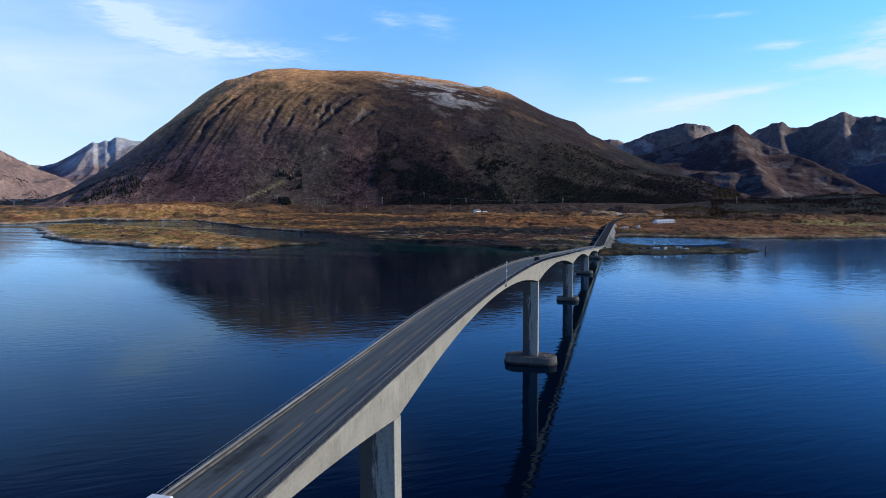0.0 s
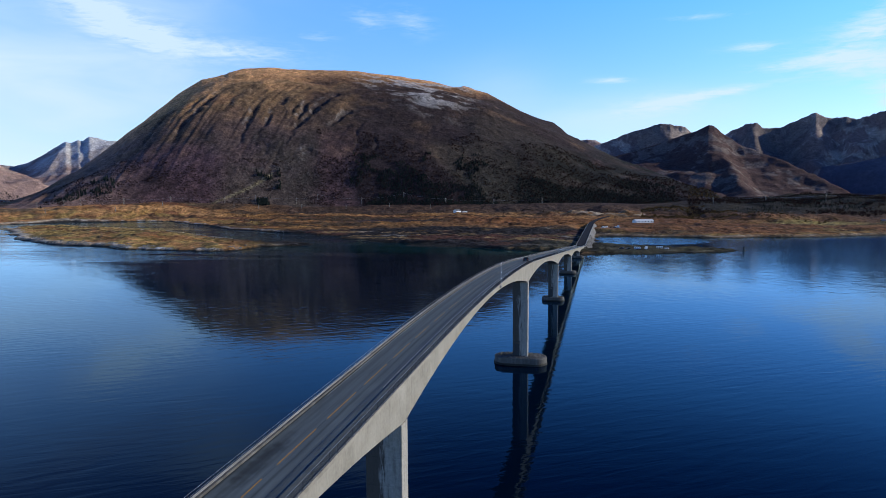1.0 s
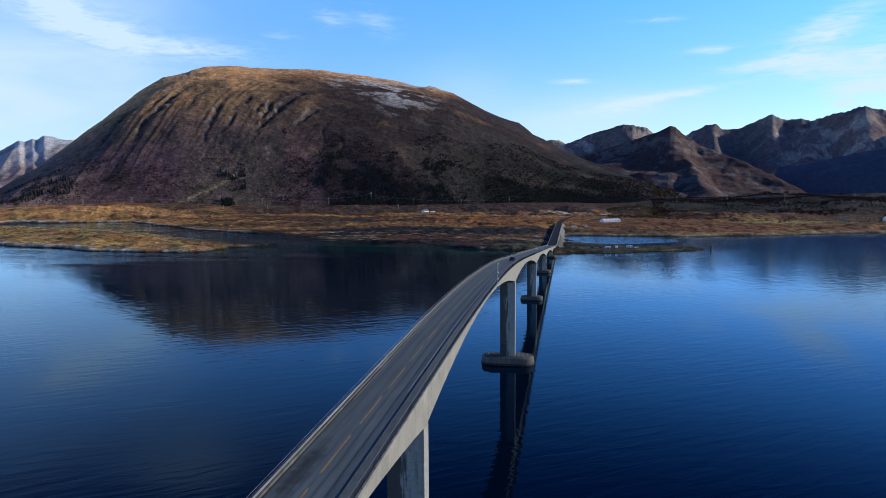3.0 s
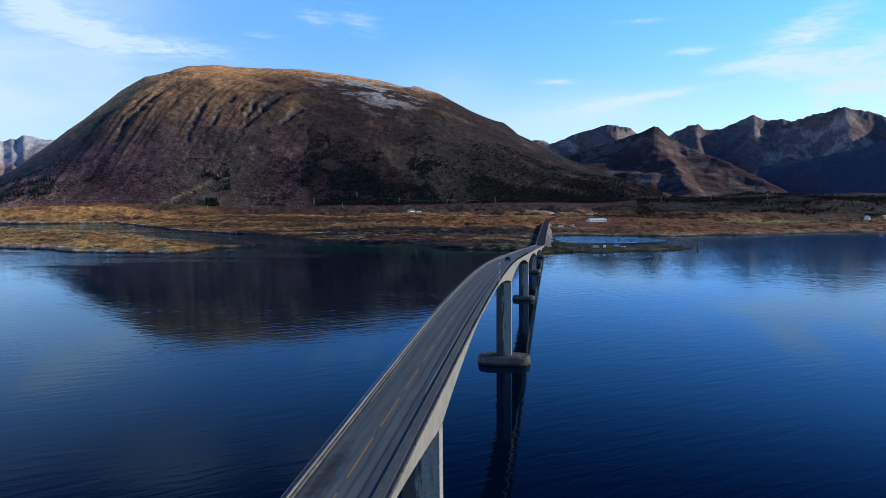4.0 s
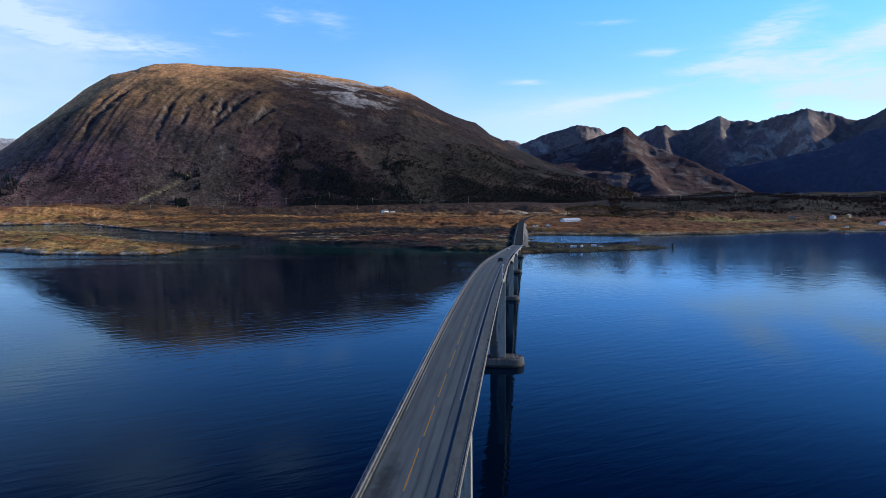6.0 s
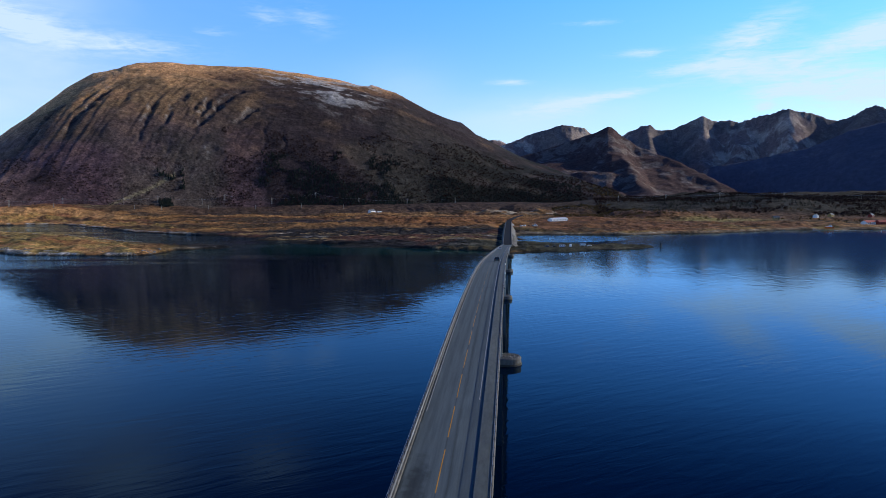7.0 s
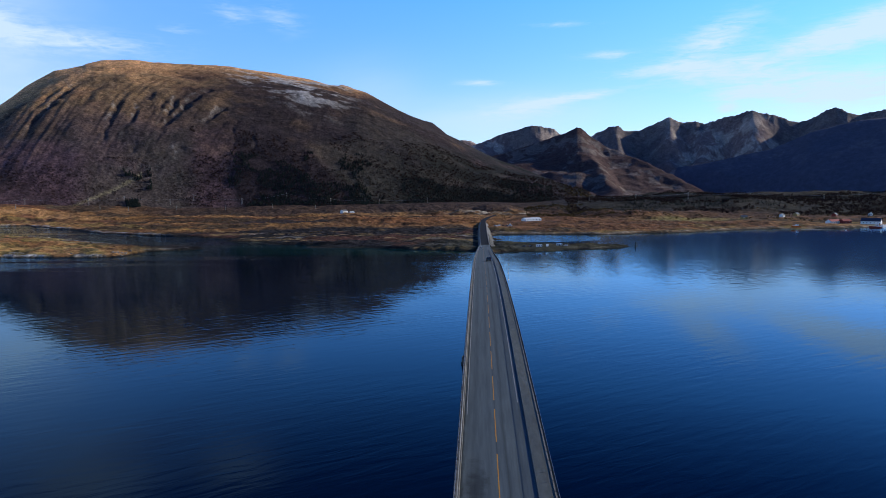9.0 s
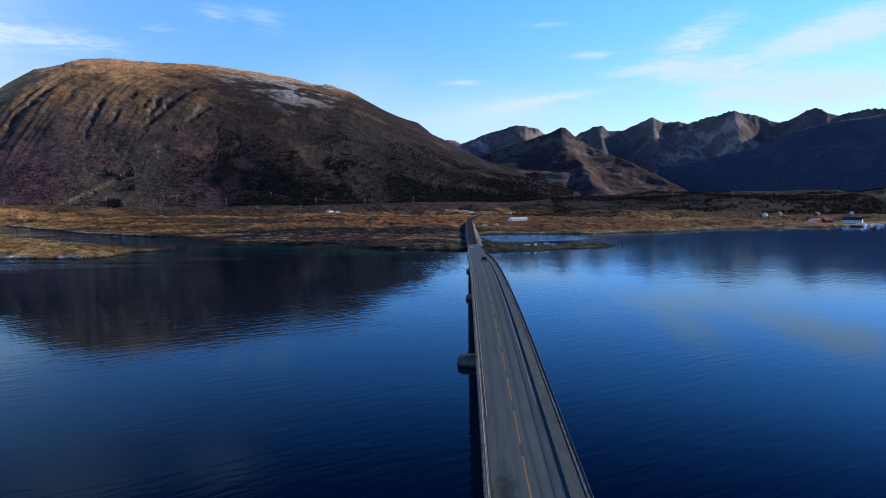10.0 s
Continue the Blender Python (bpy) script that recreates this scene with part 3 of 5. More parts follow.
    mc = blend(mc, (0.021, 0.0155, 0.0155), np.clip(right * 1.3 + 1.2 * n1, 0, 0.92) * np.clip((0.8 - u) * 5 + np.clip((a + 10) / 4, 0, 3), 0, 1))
    scree = np.clip(fbm(x / 90 + 70, y / 45, 5, 0.65) * 5 + n2 * 2.5 - 0.3, 0, 1) * np.clip((u - 0.33 - 0.03 * np.maximum(0, -14 - a)) * 6, 0, 1) * np.clip((a + 21) / 3, 0, 1) * np.clip((-9.5 - a) / 3, 0, 1)
    mc = blend(mc, (0.36, 0.335, 0.3), scree * 0.75)
    mc = blend(mc, (0.25, 0.23, 0.2), np.clip((slope - 0.85) * 2.5, 0, 0.6) * np.clip(0.2 + 4 * n2, 0, 1))
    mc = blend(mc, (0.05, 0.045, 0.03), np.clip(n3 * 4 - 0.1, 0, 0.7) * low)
    mc = blend(mc, (0.055, 0.055, 0.03), np.clip(1.2 - np.abs(a + 27) / 4, 0, 0.45) * np.clip((0.2 - u) * 8, 0, 1))
    # forest floor at the right foot, deepened in place of shade
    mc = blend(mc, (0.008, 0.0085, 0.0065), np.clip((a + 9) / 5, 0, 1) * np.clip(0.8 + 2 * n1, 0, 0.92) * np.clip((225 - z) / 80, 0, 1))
    # gully beds darkened for shadow and growth, rock on the sunny wall painted paler
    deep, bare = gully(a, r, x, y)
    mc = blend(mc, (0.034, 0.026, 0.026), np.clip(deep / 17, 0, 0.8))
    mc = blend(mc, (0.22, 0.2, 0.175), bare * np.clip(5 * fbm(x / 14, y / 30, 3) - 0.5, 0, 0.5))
    # a grassed track slants up the foot of the slope
    path_r = np.interp(a, [-33.2, -30.3, -28.5, -26.7], [1705, 1770, 1805, 1850])
    on = np.clip(1.6 - np.abs(r - path_r) / 4, 0, 1) * (a > -33.2) * (a < -26.7)
    c, mc = blend(c, (0.22, 0.18, 0.09), on * 0.7), blend(mc, (0.22, 0.18, 0.09), on * 0.7)
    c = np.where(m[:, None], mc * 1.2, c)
    f = which > 0
    fc = np.tile(np.array((0.15, 0.105, 0.092)), (len(x), 1))
    crag = fbm(x / 60 + 4, y / 90, 5, 0.7)
    fc = blend(fc, (0.32, 0.255, 0.2), np.clip((z - 290) / 260 + n1 * 2.0 + crag * 3, 0, 0.85))
    fc = blend(fc, (0.08, 0.068, 0.066), np.clip(n3 * 3, 0, 0.8))
    fc = blend(fc, (0.1, 0.066, 0.055), np.clip(1 - z / 200, 0, 0.85) * (which >= 5))
    fc = blend(fc, (0.115, 0.066, 0.055), 0.85 * (which == 5))
    fc = blend(fc, (0.24, 0.19, 0.155), np.clip(crag * 5 - 0.6 + (z - 220) / 250, 0, 0.8) * (which == 5))
    # the right-hand spur carries its shade and blue haze in this colour
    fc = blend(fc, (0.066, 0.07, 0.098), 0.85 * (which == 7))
    # rock of the left ridges, paled to stand for haze
    fc = blend(fc, (0.38, 0.26, 0.21), np.clip(0.95 - z / 400, 0, 0.9) * (which <= 2))
    fc = blend(fc, (0.46, 0.45, 0.44), np.clip(z / 240 - 0.45 + n1, 0, 1) * (which == 2))
    # the 1.25 lifts the far peaks in place of haze
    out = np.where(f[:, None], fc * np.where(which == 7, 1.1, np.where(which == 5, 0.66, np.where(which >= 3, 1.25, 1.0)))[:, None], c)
    grain = np.clip(1 + np.where(which < 0, 0.8, np.where(which == 0, 0.55, 0.3)) * fbm(x / 11 + 13, y / 17, 3, 0.6), 0.5, 1.6)
    coarse = np.choose(np.clip(which + 1, 0, 2), (0.8, 0.8, 0.75)) * np.where(which == 7, 0.25, 1.0)
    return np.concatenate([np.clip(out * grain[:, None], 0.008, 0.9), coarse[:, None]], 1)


def build_ground():
    bearings = np.radians(np.concatenate([np.arange(-62, -52, 0.4), np.arange(-52, 36, 0.078), np.arange(36, 46.5, 0.4)]))
    radii = [600.0]
    while radii[-1] < 4930:
        radii.append(radii[-1] + max(2.6, 0.0036 * radii[-1]))
    radii = np.array(radii)
    R, A = np.meshgrid(radii, bearings, indexing="ij")
    x, y = (R * np.sin(A)).ravel(), (R * np.cos(A)).ravel()
    z, sd, which, u = terrain(x, y)
    rows, cols = R.shape
    Z = z.reshape(R.shape)
    dr = np.gradient(Z, radii, axis=0)
    da = np.gradient(Z, bearings, axis=1) / R
    slope = np.hypot(dr, da).ravel()
    rgb = land_cover(x, y, z, sd, which, u, slope)
    i = np.arange(rows * cols).reshape(rows, cols)
    quads = np.stack([i[:-1, :-1], i[:-1, 1:], i[1:, 1:], i[1:, :-1]], -1).reshape(-1, 4)
    quads = quads[(z[quads] > -3.5).any(1)]
    used = np.unique(quads)
    back = np.full(len(z), -1)
    back[used] = np.arange(len(used))
    quads, x, y, z, rgb = back[quads], x[used], y[used], z[used], rgb[used]
    me = bpy.data.meshes.new("ground")
    me.vertices.add(len(x))
    me.vertices.foreach_set("co", np.stack([x, y, z], 1).astype(np.float32).ravel())
    me.loops.add(len(quads) * 4)
    me.loops.foreach_set("vertex_index", quads[:, ::-1].astype(np.int32).ravel())
    me.polygons.add(len(quads))
    me.polygons.foreach_set("loop_start", np.arange(0, len(quads) * 4, 4, dtype=np.int32))
    me.polygons.foreach_set("use_smooth", np.ones(len(quads), bool))
    me.update()
    layer = me.color_attributes.new("cover", "FLOAT_COLOR", "POINT")
    layer.data.foreach_set("color", rgb.astype(np.float32).ravel())
    me.materials.append(LAND)
    return tagged(new("ground", me), "autumn moor, rocky shores and bare mountains round a strait", "ground", kind="structure")


build_ground()


def build_water():
    ring = [(5200 * math.cos(a), 5200 * math.sin(a), 0) for a in np.linspace(0, 2 * math.pi, 64, endpoint=False)]
    ob = mesh_object("water", ring, [tuple(range(64))], WATER)
    return tagged(ob, "deep blue sea strait with small ripples", "water", kind="structure")


build_water()

# ---- the bridge ----
PIERS = [-150.0, -38.0, 86.5, 234.5, 375.0, 500.0, 617.0]
ENDS = (-250.0, 694.0)
LEFT, RIGHT = -3.95, 4.95        # edges of the deck, the road's middle line is x = 0


def deck_z(y):
    if y < 95:
        return 34.67 + 0.0433 * (y - 65.7)
    z = 34.67 + 0.0433 * (min(y, 255) - 65.7) - 0.1103 / 160 * (min(y, 255) - 95) ** 2 / 2
    return z - 0.067 * max(0, y - 255)


def girder_depth(y):
    marks = [ENDS[0]] + PIERS + [ENDS[1]]
    deep = [2.4, 4.2, 5.4, 6.9, 6.7, 5.9, 5.2, 4.6, 2.4]
    for (a, da), (b, db) in zip(zip(marks, deep), zip(marks[1:], deep[1:])):
        if a <= y <= b:
            m = (a + b) / 2
            return 2.1 + ((da if y < m else db) - 2.1) * (abs(y - m) / (b - m)) ** 2
    return 2.4


def cx(y):
    """The bridge bends a little to the right towards its far end."""
    return 1.57e-5 * max(0.0, min(y, 700.0) - 235.0) ** 2


def along(name, ring, y0, y1, mat, parent, label="", step=2.0):
    """A solid along the bridge: ring gives (x, z above the road) at y."""
    ys = [y0 + (y1 - y0) * k / max(1, round((y1 - y0) / step)) for k in range(max(1, round((y1 - y0) / step)) + 1)]
    return sweep(name, [[(cx(y) + px, y, deck_z(y) + pz) for px, pz in ring] for y in ys], mat, parent, label)


def rect(x0, x1, z0, z1):
    return [(x0, z0), (x1, z0), (x1, z1), (x0, z1)]


def asphalt_material():
    """Grey road surface, with the polished wheel tracks, a dark oily stain and tar seams."""
    m, t = material("worn road asphalt")
    at = t.n("ShaderNodeNewGeometry").outputs["Position"]
    p = t.n("ShaderNodeSeparateXYZ", {0: at})
    grain, stain = t.noise(at, 9.0, 4.0, 0.7), t.noise(t.scaled(at, 1.0, 0.12, 1.0), 0.9, 4.0, 0.6)
    wobble = t.math("MULTIPLY", t.math("SUBTRACT", stain, 0.5), 0.5)
    shade = t.span(t.math("ADD", t.math("MULTIPLY", grain, 0.5), t.math("MULTIPLY", stain, 0.5)), 0.3, 0.7, 0.8, 1.18)
    for tx, wide, deep in ((-2.15, 0.42, 0.2), (-0.75, 0.4, 0.16), (0.85, 0.3, 0.42), (2.15, 0.42, 0.22)):
        d = t.math("ABSOLUTE", t.math("ADD", t.math("SUBTRACT", p.outputs[0], tx), wobble))
        shade = t.math("MULTIPLY", shade, t.span(d, 0.0, wide, 1.0 - deep, 1.0))
    seam = t.math("ABSOLUTE", t.math("ADD", p.outputs[0], t.math("MULTIPLY", wobble, 0.2)))
    shade = t.math("MULTIPLY", shade, t.span(seam, 0.04, 0.09, 0.72, 1.0))
    patch = t.math("ADD", t.math("POWER", t.math("DIVIDE", t.math("ADD", p.outputs[0], 2.0), 0.95), 2.0), t.math("POWER", t.math("DIVIDE", t.math("SUBTRACT", p.outputs[1], 57.0), 6.2), 2.0))
    patch = t.math("ADD", patch, t.math("MULTIPLY", t.math("SUBTRACT", t.noise(at, 0.8, 3.0, 0.6), 0.5), 3.4))
    shade = t.math("MULTIPLY", shade, t.span(patch, 0.2, 1.7, 0.5, 1.0))
    # grit and oil gathered along the low edge, in blots
    rim = t.math("ADD", p.outputs[0], t.math("MULTIPLY", t.math("SUBTRACT", t.noise(t.scaled(at, 1.0, 0.25, 1.0), 1.1, 4.0, 0.65), 0.5), 0.9))
    shade = t.math("MULTIPLY", shade, t.span(rim, -3.32, -3.1, 0.4, 1.0))
    # long pale and dark drags of tyres
    drag = t.noise(t.scaled(at, 1.0, 0.012, 1.0), 2.6, 3.0, 0.6)
    shade = t.math("MULTIPLY", shade, t.span(drag, 0.3, 0.7, 0.82, 1.16))
    color = t.mix(1.0, (0.086, 0.105, 0.112, 1), t.n("ShaderNodeCombineColor", {0: shade, 1: shade, 2: shade}).outputs[0], "MULTIPLY")
    finish(t, color, t.span(stain, 0.3, 0.7, 0.75, 0.95), grain, 0.0, 0.15, 0.006)
    return m


def concrete_material():
    """Pale cast concrete, with run-off streaks and darker weathering."""
    m, t = material("weathered bridge concrete")
    at = t.n("ShaderNodeNewGeometry").outputs["Position"]
    fine, cloud = t.noise(at, 2.5, 6.0, 0.65), t.noise(at, 0.22, 4.0, 0.6)
    streak = t.noise(t.scaled(at, 1.2, 1.2, 0.05), 1.0, 4.0, 0.65)
    v = t.math("ADD", t.math("MULTIPLY", fine, 0.3), t.math("ADD", t.math("MULTIPLY", cloud, 0.5), t.math("MULTIPLY", streak, 0.2)))
    color = t.ramp(v, [(0.3, (0.12, 0.108, 0.086)), (0.45, (0.215, 0.196, 0.158)), (0.56, (0.26, 0.24, 0.197)), (0.7, (0.33, 0.305, 0.25))])
    finish(t, color, 0.85, fine, 0.0, 0.3, 0.01)
    return m


def pier_material():
    """Pier concrete with a ragged wet stain down one side and pour lines."""
    m, t = material("stained pier concrete")
    at, gen = t.n("ShaderNodeNewGeometry").outputs["Position"], t.n("ShaderNodeTexCoord").outputs["Generated"]
    g = t.n("ShaderNodeSeparateXYZ", {0: gen})
    p = t.n("ShaderNodeSeparateXYZ", {0: at})
    fine, streak = t.noise(at, 2.2, 6.0, 0.65), t.noise(t.scaled(at, 1.6, 1.6, 0.16), 1.0, 5.0, 0.7)
    v = t.math("ADD", t.math("MULTIPLY", fine, 0.5), t.math("MULTIPLY", streak, 0.5))
    color = t.ramp(v, [(0.3, (0.14, 0.13, 0.11)), (0.5, (0.28, 0.26, 0.22)), (0.7, (0.4, 0.37, 0.315))])
    wet = t.span(t.math("ADD", g.outputs[0], t.math("MULTIPLY", t.math("SUBTRACT", streak, 0.5), 1.3)), 0.4, 0.52, 1.0, 0.0)
    color = t.mix(t.math("MULTIPLY", wet, 0.88), color, (0.045, 0.038, 0.03, 1))
    line = t.span(t.math("FRACT", t.math("MULTIPLY", p.outputs[2], 0.25)), 0.0, 0.025, 0.7, 1.0)
    color = t.mix(1.0, color, t.n("ShaderNodeCombineColor", {0: line, 1: line, 2: line}).outputs[0], "MULTIPLY")
    finish(t, color, 0.85, fine, 0.0, 0.3, 0.01)
    return m


PIER = pier_material()
ROAD, CAST = asphalt_material(), concrete_material()


def line_material():
    """Yellow road paint, fresh on the near spans and worn to grey beyond them."""
    m, t = material("worn yellow road paint")
    at = t.n("ShaderNodeNewGeometry").outputs["Position"]
    p = t.n("ShaderNodeSeparateXYZ", {0: at})
    grain = t.noise(at, 3.0, 5.0, 0.65)
    worn = t.math("ADD", t.span(p.outputs[1], 70.0, 175.0, 0.0, 0.72), t.math("MULTIPLY", t.math("SUBTRACT", grain, 0.5), 0.9), clamp=True)
    color = t.mix(worn, t.ramp(grain, [(0.3, (0.36, 0.18, 0.025)), (0.7, (0.56, 0.29, 0.04))]), (0.135, 0.13, 0.12, 1))
    finish(t, color, 0.8, grain, 0.0, 0.2, 0.001)
    return m


YELLOW = line_material()
WHITE_LINE = surface("worn white road paint", [(0.18, 0.18, 0.18), (0.42, 0.42, 0.41)], 2.0, bump=0.001)
FOOTWAY = surface("stained concrete footway", [(0.05, 0.056, 0.05), (0.095, 0.104, 0.092), (0.15, 0.158, 0.14)], 2.0, bump=0.004, stretch=(1, 0.3, 1))
STAINED = surface("damp pier concrete", [(0.03, 0.028, 0.025), (0.08, 0.075, 0.065), (0.165, 0.155, 0.135)], 0.9, bump=0.02, stretch=(1, 1, 0.12))
DULL = surface("dull zinc", [(0.07, 0.072, 0.07), (0.13, 0.13, 0.126), (0.24, 0.24, 0.232)], 0.7, (0.6, 0.8), 0.003, stretch=(1, 0.5, 1))
WEED = surface("black tide weed", [(0.012, 0.011, 0.009), (0.03, 0.028, 0.02)], 2.0, bump=0.05)
RUBBLE = surface("rubble stone", [(0.02, 0.02, 0.019), (0.09, 0.086, 0.078), (0.22, 0.21, 0.19)], 0.9, bump=0.1)
DARK = surface("dark metal", [(0.02, 0.021, 0.024), (0.045, 0.046, 0.05)], 3.0, (0.4, 0.6), 0.002)
NEAR, FAR = 36.0, 336.0        # the stretch of railing whose posts stand singly


def stone_lump(size, rng, squash=0.7):
    bm = bmesh.new()
    bmesh.ops.create_icosphere(bm, subdivisions=1, radius=size)
    for v in bm.verts:
        v.co *= rng.uniform(0.7, 1.2)
        v.co.z *= squash
    me = bpy.data.meshes.new("stone")
    bm.to_mesh(me)
    bm.free()
    vs, fs = np.array([v.co[:] for v in me.vertices]), np.array([p.vertices[:] for p in me.polygons])
    bpy.data.meshes.remove(me)
    return vs, fs


def scatter(name, shapes, places, mat, parent=None, label="", category="", smooth=False, kind="stuff"):
    """Many small shapes in one mesh. places: x, y, z, size, turn."""
    V, F, base = [], [], 0
    rng = random.Random(len(places))
    for x, y, z, k, turn in places:
        v, f = shapes[rng.randrange(len(shapes))]
        c, s_ = math.cos(turn), math.sin(turn)
        p = np.stack([x + k * (v[:, 0] * c - v[:, 1] * s_), y + k * (v[:, 0] * s_ + v[:, 1] * c), z + k * v[:, 2]], 1)
        V.append(p)
        F.append(f + base)
        base += len(v)
    V, F = np.concatenate(V), np.concatenate(F)
    me = bpy.data.meshes.new(name)
    me.vertices.add(len(V))
    me.vertices.foreach_set("co", V.astype(np.float32).ravel())
    n = F.shape[1]
    me.loops.add(F.size)
    me.loops.foreach_set("vertex_index", F.astype(np.int32).ravel())
    me.polygons.add(len(F))
    me.polygons.foreach_set("loop_start", np.arange(0, F.size, n, dtype=np.int32))
    me.update()
    me.materials.append(mat)
    ob = new(name, me)
    ob.parent = parent
    return tagged(ob, label, category, kind=kind)


def pier(y, k, bridge):
    """A slab pier on a broad rounded base with a tide mark and rubble on top."""
    x0 = cx(y)
    top = deck_z(y) - girder_depth(y) + 0.03
    half, wide, rise = (9.1, 4.6, 2.6) if k in (2, 3) else (6.0, 3.5, 2.0)
    shaft = box("pier", x0 - 1.58, x0 + 3.58, y - 1.45, y + 1.45, rise - 0.6, top, PIER, bridge, "tall slab pier of weathered concrete", bevel=0.06)
    if k in (2, 3, 4):
        frame_ = box("access_frame", x0 - 1.5, x0 + 1.0, y - 1.56, y - 1.45, rise + 5.2, rise + 5.45, DARK, shaft)
        box("access_door", x0 - 1.5, x0 + 0.7, y - 1.52, y - 1.452, rise + 0.2, rise + 4.4, DARK, shaft, "dark steel access panel")
        box("pipe", x0 + 0.85, x0 + 0.97, y - 1.6, y - 1.46, rise, rise + 5.3, DARK, shaft)

    def ring(grow):
        out = []
        for s in range(36):
            a = 2 * math.pi * s / 36
            out.append((x0 + 1.0 + math.copysign(half - wide, math.cos(a)) + (wide + grow) * math.cos(a), y + (wide + grow) * math.sin(a)))
        return out
    sweep("pier_base", [[(px, py, zz) for px, py in ring(g)] for zz, g in ((-4, 0.25), (0.1, 0.15), (0.55, 0.1), (0.6, 0.0), (rise - 0.25, 0.0), (rise, -0.2))], STAINED, bridge, "broad rounded concrete pier base")
    sweep("tide_mark", [[(px, py, zz) for px, py in ring(g)] for zz, g in ((-1, 0.3), (0.55, 0.22), (0.7, 0.1))], WEED, bridge, "band of black weed at the waterline")
    rng = random.Random(k)
    shapes = [stone_lump(0.42, rng) for _ in range(6)]
    spots = []
    while len(spots) < (620 if k in (2, 3) else 320):
        px, py = rng.uniform(-half, half), rng.uniform(-wide, wide)
        if (max(abs(px) - (half - wide), 0) ** 2 + py * py) ** 0.5 > wide - 0.45 or (-2.9 < px < 2.9 and abs(py) < 1.7):
            continue
        spots.append((x0 + 1.0 + px, y + py, rise + rng.uniform(0.0, 0.12), rng.uniform(0.3, 0.8), rng.uniform(0, 6)))
    scatter("rubble", shapes, spots, RUBBLE, bridge, "loose rubble stones heaped on the base")


def railing(bridge, x, side):
    """Posts every two metres, tube rails, and on the footway side thin upright bars."""
    rail = tagged(new("railing"), "galvanised steel bridge railing")
    rail.parent = bridge
    base, top = (0.18, 1.12) if side > 0 else (0.2, 0.86)
    heights = (top, 0.26) if side > 0 else (top, 0.56)
    for h in heights:
        w = 0.014 if h == top else 0.009
        along("rail", rect(x - w, x + w, h - w, h + w), ENDS[0], ENDS[1], STEEL, rail, step=4.0)
    bm = bmesh.new()
    add_box(bm, -0.022, 0.022, -0.016, 0.016, base - 0.05, top - 0.012)
    add_box(bm, -0.11, 0.11, -0.09, 0.09, base - 0.02, base + 0.03)
    first = part("post", bm, DARK, rail)
    y, far = NEAR, bmesh.new()
    first.location = (cx(y) + x, y, deck_z(y))
    while y < ENDS[1] - 2:
        y += 2.0
        if y <= FAR:
            o = new("post", first.data)
            o.parent = rail
            o.location = (cx(y) + x, y, deck_z(y))
        else:
            add_box(far, cx(y) + x - 0.05, cx(y) + x + 0.05, y - 0.045, y + 0.045, deck_z(y) + base, deck_z(y) + top)
    for k in range(30):
        yy = NEAR - 2 * (k + 1)
        add_box(far, x - 0.05, x + 0.05, yy - 0.045, yy + 0.045, deck_z(yy) + base, deck_z(yy) + top)
    tagged(part("distant_posts", far, STEEL, rail), kind="stuff")
    if side > 0:
        V, F = [], []
        for i in range(int((420 - 30) / 0.14)):
            yy = 30 + 0.14 * i
            a, z0, n = cx(yy) + x, deck_z(yy), len(V)
            for dx, dy in ((-0.008, -0.008), (0.008, -0.008), (0.008, 0.008), (-0.008, 0.008)):
                V += [(a + dx, yy + dy, z0 + base), (a + dx, yy + dy, z0 + top)]
            F += [(n + 2 * j, n + 2 * ((j + 1) % 4), n + 2 * ((j + 1) % 4) + 1, n + 2 * j + 1) for j in range(4)]
        tagged(mesh_object("infill", V, F, DARK, rail), "thin upright railing bars", kind="stuff")


